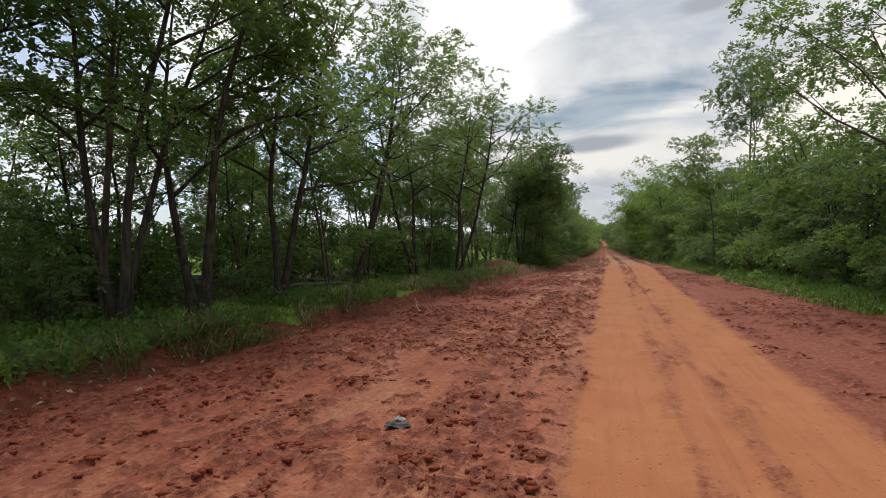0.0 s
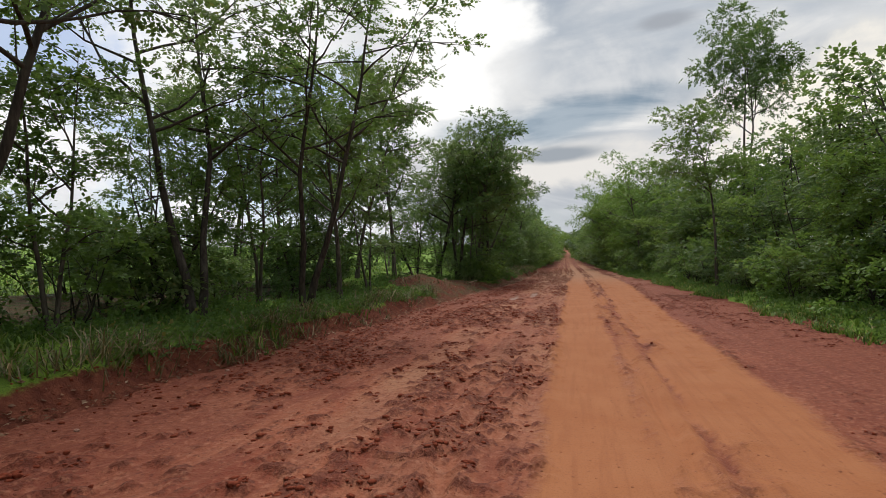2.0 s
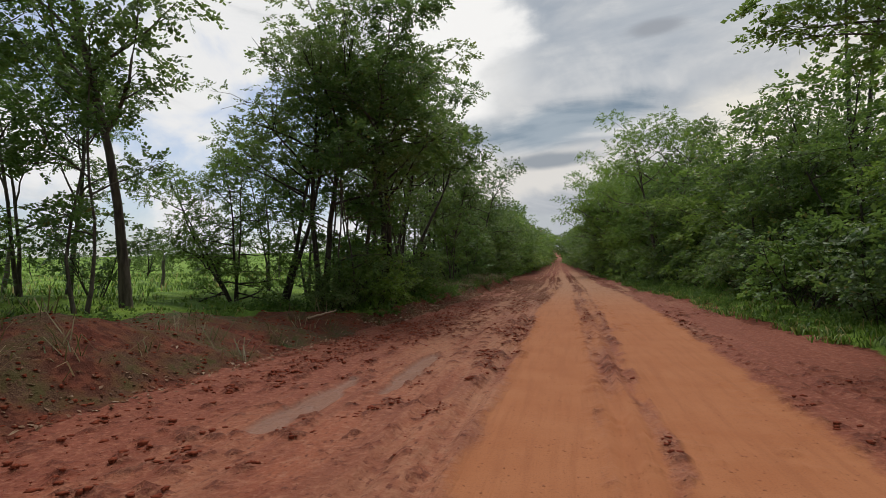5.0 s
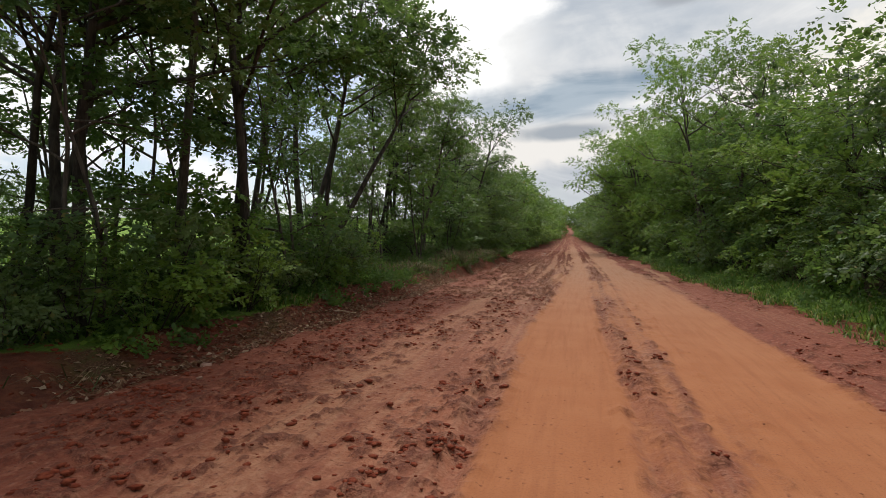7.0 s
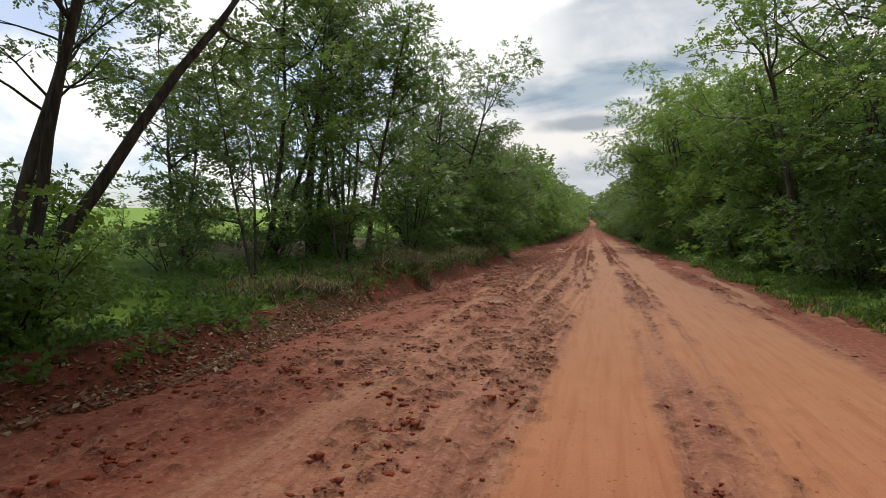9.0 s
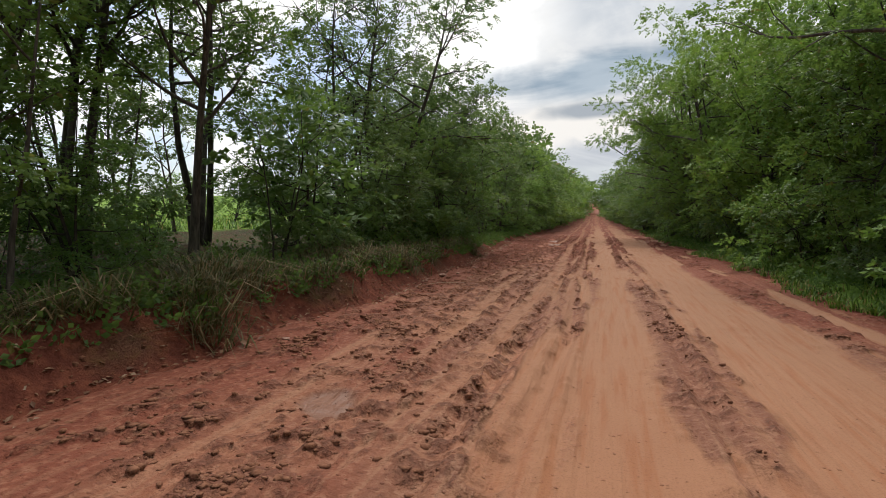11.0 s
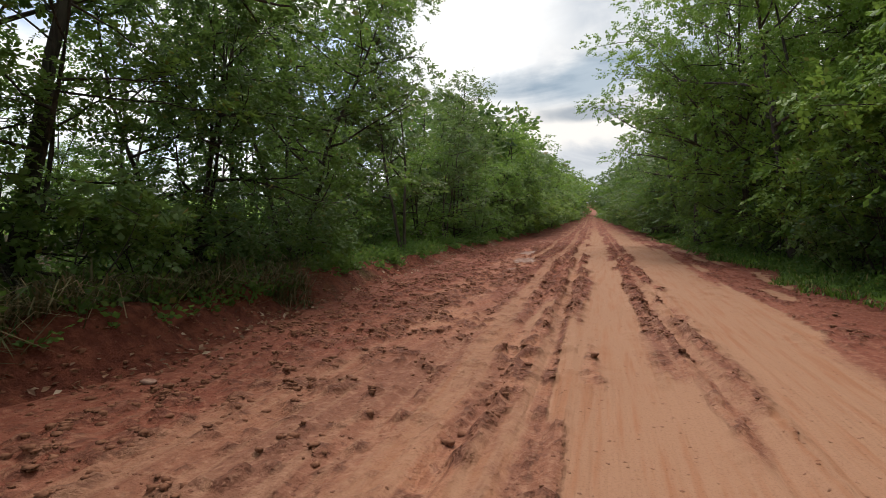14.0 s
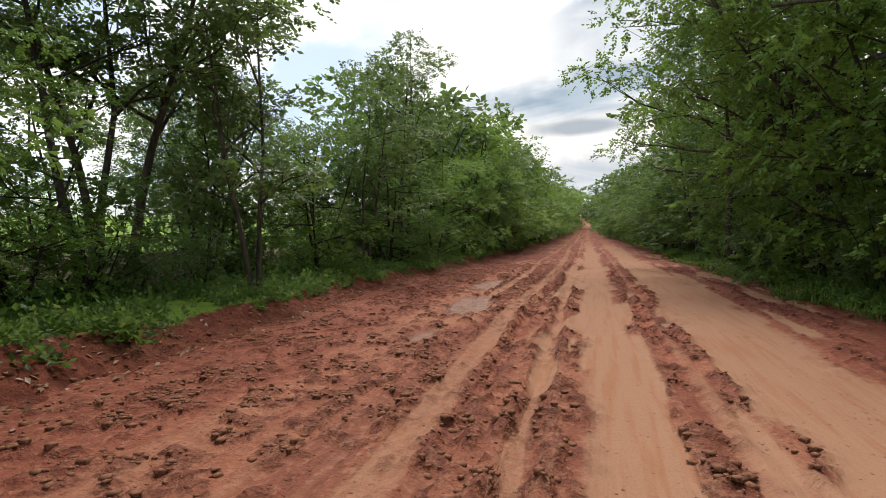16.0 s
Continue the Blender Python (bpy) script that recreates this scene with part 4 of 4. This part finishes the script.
# shrubs along both verges
for i in range(64):
    y = 5 + i * 1.72 + PLANT.uniform(-0.7, 0.7)
    edge = float(right_edge(np.array([y]))[0])
    plant(("shrub_a", "shrub_b")[i % 2], (M, F, D, G)[i % 4], edge + PLANT.uniform(1.5, 2.3), y, None, PLANT.uniform(0.75, 1.25))
for i in range(70):
    y = 5 + i * 1.55 + PLANT.uniform(-0.7, 0.7)
    edge = float(left_edge(np.array([y]))[0])
    gap = 3.4 if y < 33 else 6.5 if y < 45 else 1.5 if y < 54.5 else 4.6 if y < 62.5 else 3.2 if y < 67.5 else 1.4 if y < 72 else 0.95 if y < 83 else 2.6
    if 33 < y < 45 and i % 2:
        continue
    plant(("shrub_a", "shrub_b")[i % 2], (D, M, G)[i % 3], edge - gap - PLANT.uniform(0, 1.6), y, None, PLANT.uniform(0.55, 1.05))

# ---- grass, litter and clods ----


def blades(rng, x, y, high, mat, name, label, wide=0.014, bow=1.2):
    """Grass as bent blades standing on the ground."""
    n = len(x)
    z = land(x, y) - 0.02
    a = rng.uniform(0, 2 * np.pi, n)
    d = np.stack([np.cos(a), np.sin(a), np.zeros(n)], 1)
    s = np.stack([-np.sin(a), np.cos(a), np.zeros(n)], 1) * wide * rng.uniform(0.7, 1.4, n)[:, None]
    h = high * rng.uniform(0.5, 1.25, n)
    lean = bow * rng.uniform(0.2, 1.2, n)
    p = np.stack([x, y, z], 1)
    mid = p + d * (0.35 * lean * h)[:, None] + np.array([0, 0, 1.0]) * (0.62 * h)[:, None]
    tip = p + d * (1.0 * lean * h)[:, None] + np.array([0, 0, 1.0]) * (h * (1 - 0.25 * lean))[:, None]
    v = np.stack([p - s, p + s, mid - s * 0.8, mid + s * 0.8, tip - s * 0.06, tip + s * 0.06], 1).reshape(-1, 3)
    i = np.arange(n)[:, None] * 6
    f = np.concatenate([i + [0, 1, 3, 2], i + [2, 3, 5, 4]])
    me = mesh_of(name, v, f)
    me.materials.append(mat)
    return tagged(new(name, me), label, "grass", kind="stuff")


def tufted(rng, n, per, spread, x0, x1, y0, y1, side):
    """Blade feet in tufts, at distances x0 to x1 outward from the road's edge."""
    ty, td = rng.uniform(y0, y1, n), x0 + (x1 - x0) * rng.uniform(0, 1, n) ** 1.4
    y = np.repeat(ty, per) + rng.normal(0, spread, n * per)
    d = np.repeat(td + 0.4 * rough(ty, ty * 0, 1.7, 9), per) + rng.normal(0, spread, n * per)
    x = left_edge(y) - d if side < 0 else right_edge(y) + d
    return x, y


def build_grass():
    rng = np.random.default_rng(5)
    parts = [tufted(rng, 850, 14, 0.09, 0.40, 3.6, 3, 33.5, -1), tufted(rng, 260, 14, 0.09, 3.4, 8, 33, 46, -1), tufted(rng, 420, 12, 0.09, 1.0, 3.2, 45, 60, -1), tufted(rng, 900, 12, 0.09, 0.9, 3.4, 60, 112, -1)]
    x, y = (np.concatenate(c) for c in zip(*parts))
    keep = rough(x, y, 1.3, 66) + 0.6 * rough(x, y, 0.35, 67) > -0.15
    x, y = x[keep], y[keep]
    blades(rng, x, y, 0.19 + 0.09 * rough(x, y, 2.0, 5), GRASS, "verge_grass", "fresh green grass on the left bank of the road")
    x, y = tufted(rng, 2300, 13, 0.09, 0.05, 1.9, 6, 115, 1)
    blades(rng, x, y, 0.20 + 0.08 * rough(x, y, 2.0, 6), GRASS, "verge_grass", "fresh green grass along the foot of the thicket")
    parts = [tufted(rng, 70, 22, 0.10, 0.3, 0.9, 16, 34, -1), tufted(rng, 330, 34, 0.11, 0.62, 1.9, 57, 80, -1), tufted(rng, 45, 20, 0.1, 0.2, 0.9, 3, 16, -1), tufted(rng, 25, 14, 0.14, 0.1, 3.0, 33, 45, -1)]
    x, y = (np.concatenate(c) for c in zip(*parts))
    blades(rng, x, y, 0.42 + 0.26 * rough(x, y, 0.9, 8), DRY, "dry_grass", "long half-dry grass hanging over the red bank", 0.008, 2.1)
    n = 26000
    y, d = rng.uniform(20, 130, n), 9 + 36 * rng.uniform(0, 1, n) ** 1.5
    x = left_edge(y) - d
    blades(rng, x, y, 0.30 + 0 * x, GRASS, "field_grass", "bright green pasture grass behind the trees", 0.02)


def build_weeds():
    """Low broad-leaved weeds among the grass of both verges."""
    rng = np.random.default_rng(15)
    for side, n, d0, d1, label in ((-1, 5200, 0.35, 4.2, "low broad-leaved weeds on the grassy bank"), (1, 1900, 0.4, 2.6, "low broad-leaved weeds below the thicket")):
        y = rng.uniform(3, 110, n)
        d = d0 + (d1 - d0) * rng.uniform(0, 1, n) ** 1.2
        keep = (rough(left_edge(y) - d, y, 1.3, 63) > -0.25) & ~((side < 0) & (y > 33) & (y < 45) & (d < 3.2))
        y, d = y[keep], d[keep]
        x = left_edge(y) - d if side < 0 else right_edge(y) + d
        stems = np.repeat(np.stack([x, y, land(x, y)], 1), 3, 0)
        way = rng.normal(0, 0.55, stems.shape) * (1, 1, 0) + (0, 0, 0.8)
        v, f = sprays(rng, stems, way, rng.uniform(0.14, 0.46, len(stems)), 0.085, 3)
        me = mesh_of("verge_weeds", v, f, False)
        me.materials.append(LEAF_MID)
        tagged(new("verge_weeds", me), label, "weeds", kind="stuff")


def build_litter():
    rng = np.random.default_rng(9)
    n = 9000
    y = np.concatenate([rng.uniform(44, 60, n // 2), rng.uniform(3, 100, n // 2)])
    d = np.abs(rng.normal(0.1, 0.45, n)) - 0.15
    x = left_edge(y) - d
    z = land(x, y) + np.where(d < 0.05, 0.05, 0.012)
    p = np.stack([x, y, z], 1)
    a = rng.uniform(0, 2 * np.pi, n)
    s = rng.uniform(0.02, 0.05, n)[:, None]
    u = np.stack([np.cos(a), np.sin(a), rng.normal(0, 0.35, n)], 1) * s
    w = np.stack([-np.sin(a), np.cos(a), rng.normal(0, 0.35, n)], 1) * s * 0.55
    lift = np.array([0, 0, 0.008])
    v = np.stack([p - u, p + w + lift, p + u, p - w + lift], 1).reshape(-1, 3)
    me = mesh_of("leaf_litter", v, np.arange(len(v)).reshape(-1, 4), False)
    me.materials.append(LITTER)
    tagged(new("leaf_litter", me), "dry fallen leaves along the foot of the bank", "leaf litter", kind="stuff")


def lump(rng, sides=6, rings=3):
    """A small rough stone or clod of radius about one."""
    pts = [(0, 0, -0.6)]
    for r in range(rings):
        t = (r + 0.6) / rings * np.pi * 0.82
        for k in range(sides):
            b = 2 * np.pi * (k + 0.5 * (r % 2)) / sides
            q = rng.uniform(0.75, 1.2)
            pts.append((math.sin(t) * math.cos(b) * q, math.sin(t) * math.sin(b) * q, -math.cos(t) * 0.75 * q))
    pts.append((0, 0, 0.8))
    v = np.array(pts)
    f = []
    for k in range(sides):
        m = (k + 1) % sides
        f.append((0, 1 + m, 1 + k, 1 + k))
        for r in range(rings - 1):
            f.append((1 + r * sides + k, 1 + r * sides + m, 1 + (r + 1) * sides + m, 1 + (r + 1) * sides + k))
        top = len(pts) - 1
        f.append((1 + (rings - 1) * sides + k, 1 + (rings - 1) * sides + m, top, top))
    return v, f


def build_clods(seed, y0, y1, centres, heap, mat, label):
    """Small clods, sunk in the mud and gathered in clusters where it is churned; some more on the bank and the heaped earth."""
    rng = np.random.default_rng(seed)
    shapes, tris = [], None
    for _ in range(8):
        v, f = lump(rng, 5, 2)
        shapes.append(v)
        tris = [t for q in f for t in ((q[0], q[1], q[2]), (q[0], q[2], q[3])) if len(set(t)) == 3 and 0 not in t]
    shapes, tris = np.array(shapes), np.array(tris)
    cy = rng.uniform(y0, y1, centres)
    cx = rng.uniform(0, 1, centres) ** 1.15 * (right_edge(cy) - left_edge(cy) - 0.5) + left_edge(cy) + 0.2
    good = road_shape(cx, cy)[5] > 0.30
    cx, cy = cx[good], cy[good]
    own = np.repeat(np.arange(len(cx)), rng.integers(3, 15, len(cx)))
    wide = rng.uniform(0.03, 0.15, len(cx))[own]
    x = cx[own] + rng.normal(0, 1, len(own)) * wide
    y = cy[own] + rng.normal(0, 1.2, len(own)) * wide
    z, sand, wet, pale, tan, turned, deep = road_shape(x, y)
    keep = (sand < 0.4) & (wet < 0.2) & (turned + 0.45 > rng.uniform(0.0, 1.0, len(x))) & (rng.uniform(0, 1, len(x)) < np.where(x > 2.5, 0.45, 1.0)) & (x > left_edge(y) + 0.05)
    x, y, z = x[keep], y[keep], z[keep]
    n1 = len(x)
    yb = rng.uniform(y0, y1, heap)
    xb = left_edge(yb) + rng.normal(-0.05, 0.45, heap)
    yh = rng.uniform(33, 45, 1400 if y0 < 33 else 0)
    xh = left_edge(yh) - rng.uniform(0.1, 3.6, len(yh))
    x, y = np.r_[x, xb, xh], np.r_[y, yb, yh]
    z = np.r_[z, np.where(xb < left_edge(yb), land(xb, yb), 0.0), land(xh, yh)]
    n = len(x)
    s = 0.013 + 0.034 * rng.uniform(0, 1, n) ** 2.0
    s[n1:] *= 0.9
    a = rng.uniform(0, 6.28, n)
    v = shapes[rng.integers(0, 8, n)] * rng.uniform(0.7, 1.5, (n, 1, 3))
    c, q = (np.cos(a) * s)[:, None], (np.sin(a) * s)[:, None]
    v = np.stack([v[:, :, 0] * c - v[:, :, 1] * q + x[:, None], v[:, :, 0] * q + v[:, :, 1] * c + y[:, None], v[:, :, 2] * (0.6 * s)[:, None] + (z - 0.08 * s)[:, None]], -1)
    f = (tris[None] + (np.arange(n) * v.shape[1])[:, None, None]).reshape(-1, 3)
    me = mesh_of("mud_clods", v.reshape(-1, 3), f)
    me.materials.append(mat)
    tagged(new("mud_clods", me), label, "mud clods", kind="stuff")


build_grass()
build_weeds()
build_litter()
build_clods(12, 2, 55, 12500, 2200, CLOD, "small clusters of dark red mud clods on the churned road")
build_clods(13, 55, 99, 11000, 3000, CLOD_TAN, "small crumbled tan-brown mud clods on the rutted road")

# ---- small things ----


def part(name, v, f, mat, parent, label="", smooth=True):
    me = mesh_of(name, v, f, smooth)
    me.materials.append(mat)
    ob = new(name, me)
    ob.parent = parent
    return tagged(ob, label)


def ground_z(x, y):
    return float(land(np.array([x]), np.array([y]))[0])


def road_z(x, y):
    return float(road_shape(np.array([x]), np.array([y]))[0][0])


def fence_post(x, y, high, lean_x, lean_y, seed):
    """A crooked split post with a chamfered head."""
    rng = np.random.default_rng(seed)
    n = 7
    t = np.linspace(0, 1, n)
    line = np.stack([lean_x * t + 0.02 * rng.normal(0, 1, n), lean_y * t + 0.02 * rng.normal(0, 1, n), -0.2 + (high + 0.2) * t], 1)
    v, f = tube(line, np.linspace(0.085, 0.06, n) * rng.uniform(0.9, 1.1, n), 7)
    cap, cf = tube(np.stack([line[-1], line[-1] + (0.015, 0, 0.05)]), [0.06, 0.012], 7)
    v, f = joined([(v, f), (cap, cf)])
    me = mesh_of("fence_post", v, f)
    me.materials.append(WOOD)
    ob = tagged(new("fence_post", me), "dark weathered leaning wooden fence post in the grass", "fence post", "field fence posts")
    ob.matrix_basis = pose(x, y, ground_z(x, y))


for k, (x, y, h, lx, ly) in enumerate(((-17.6, 44.6, 1.5, 0.25, 0.0), (-16.4, 54.0, 1.4, 0.35, 0.1), (-17.0, 51.2, 1.35, 0.1, 0.0), (-16.8, 48.6, 1.3, 0.45, 0.0), (-17.4, 57.5, 1.35, -0.1, 0.0), (-16.9, 61.2, 1.4, 0.1, 0.0))):
    fence_post(x, y, h, lx, ly, 40 + k)


def stick(points, radius, label, mat, name="stick"):
    rng = np.random.default_rng(len(label))
    p = np.array(points, float)
    t = np.linspace(0, len(p) - 1, 12)
    line = np.stack([np.interp(t, np.arange(len(p)), p[:, c]) for c in range(3)], 1) + rng.normal(0, 0.008, (12, 3))
    v, f = tube(line, np.linspace(radius, radius * 0.4, 12), 6)
    me = mesh_of(name, v, f)
    me.materials.append(mat)
    tagged(new(name, me), label, "stick", "fallen sticks")


stick([(-4.98, 14.15, 0.03), (-5.2, 14.6, 0.08), (-5.38, 15.0, 0.16), (-5.50, 15.3, 0.30)], 0.018, "pale bent stick lying on the edge of the road", STICK)
stick([(-5.2, 50.15, 0.20), (-4.9, 50.1, 0.14), (-4.5, 50.22, 0.10), (-4.15, 50.2, 0.07)], 0.022, "bare brown branch lying by the bank", STICK, "fallen_branch")
stick([(-5.9, 42.6, 0.36), (-5.7, 43.2, 0.42), (-5.55, 43.6, 0.48)], 0.03, "short pale broken branch on the red bank", STICK, "fallen_branch")
stick([(-3.9, 69.2, 0.05), (-3.5, 69.8, 0.06), (-3.0, 70.2, 0.05)], 0.006, "thin dry twig lying on the mud", STICK)
stick([(-9.4, 13.2, 0.55), (-8.7, 14.6, 0.7), (-8.0, 16.2, 0.62)], 0.06, "dead grey log lying under the trees", WOOD, "fallen_log")
stick([(-9.8, 14.6, 0.62), (-9.0, 15.4, 0.82), (-7.9, 15.8, 0.66)], 0.05, "dead grey branch leaning on a log", WOOD, "fallen_log")


def stone(x, y, z, size, seed, label):
    rng = np.random.default_rng(seed)
    v, f = lump(rng, 9, 5)
    v = v * (1.25, 0.9, 0.7) * size
    me = bpy.data.meshes.new("stone")
    me.from_pydata(v.tolist(), [], [tuple(dict.fromkeys(q)) for q in f])
    me.materials.append(STONE)
    for p in me.polygons:
        p.use_smooth = rng.uniform() < 0.6
    ob = tagged(new("stone", me), label, "stone", "stones at the bank")
    ob.matrix_basis = pose(x, y, z, 0, 0, rng.uniform(0, 360))


stone(-3.94, 71.4, 0.05, 0.095, 1, "large pinkish laterite stone at the foot of the bank")
stone(-3.75, 72.2, 0.03, 0.05, 2, "rounded brown stone at the foot of the bank")
rng_s = np.random.default_rng(33)
for k in range(46):
    y = float(rng_s.uniform(4, 98))
    x = float(left_edge(np.array([y]))[0]) + float(rng_s.normal(0.25, 0.3))
    stone(x, y, max(road_z(x, y), ground_z(x, y)) + 0.01, float(0.02 + 0.05 * rng_s.uniform() ** 2), 60 + k, "small pale stone on the red earth at the road edge")


def crumpled_bag(x, y):
    """A trodden plastic bag: a crumpled sheet folded over itself."""
    rng = np.random.default_rng(4)
    n = 14
    u, w = np.meshgrid(np.linspace(-1, 1, n), np.linspace(-1, 1, n))
    z = 0.06 * (1 - np.clip(u * u + w * w, 0, 1)) + 0.035 * octaves(u + 5, w + 9, 0.45, 3, 171) + 0.02
    v = np.stack([0.15 * u * (1 + 0.2 * rough(u, w, 0.5, 5)), 0.10 * w * (1 + 0.2 * rough(u, w, 0.5, 6)), np.maximum(z, 0.003)], -1).reshape(-1, 3)
    thing = tagged(new("crumpled_bag"), "crumpled dark plastic bag trodden into the mud", "litter")
    part("bag_body", v, sheet(n, n), BAG, thing, smooth=False)
    v2 = v * (0.45, 0.45, 0.7) + (0.03, 0.05, 0.055)
    part("torn_flap", v2, sheet(n, n), BAG_PALE, thing, "pale torn flap", False)
    thing.matrix_basis = pose(x, y, road_z(x, y) + 0.005, 0, 0, 25) @ Matrix.Scale(0.75, 4)


BAG = plain_material("dark_plastic", (0.02, 0.022, 0.025), (0.06, 0.06, 0.065), 40, 0.6)
BAG_PALE = plain_material("pale_plastic", (0.30, 0.27, 0.25), (0.5, 0.46, 0.43), 40, 0.4)
crumpled_bag(-2.04, 4.98)
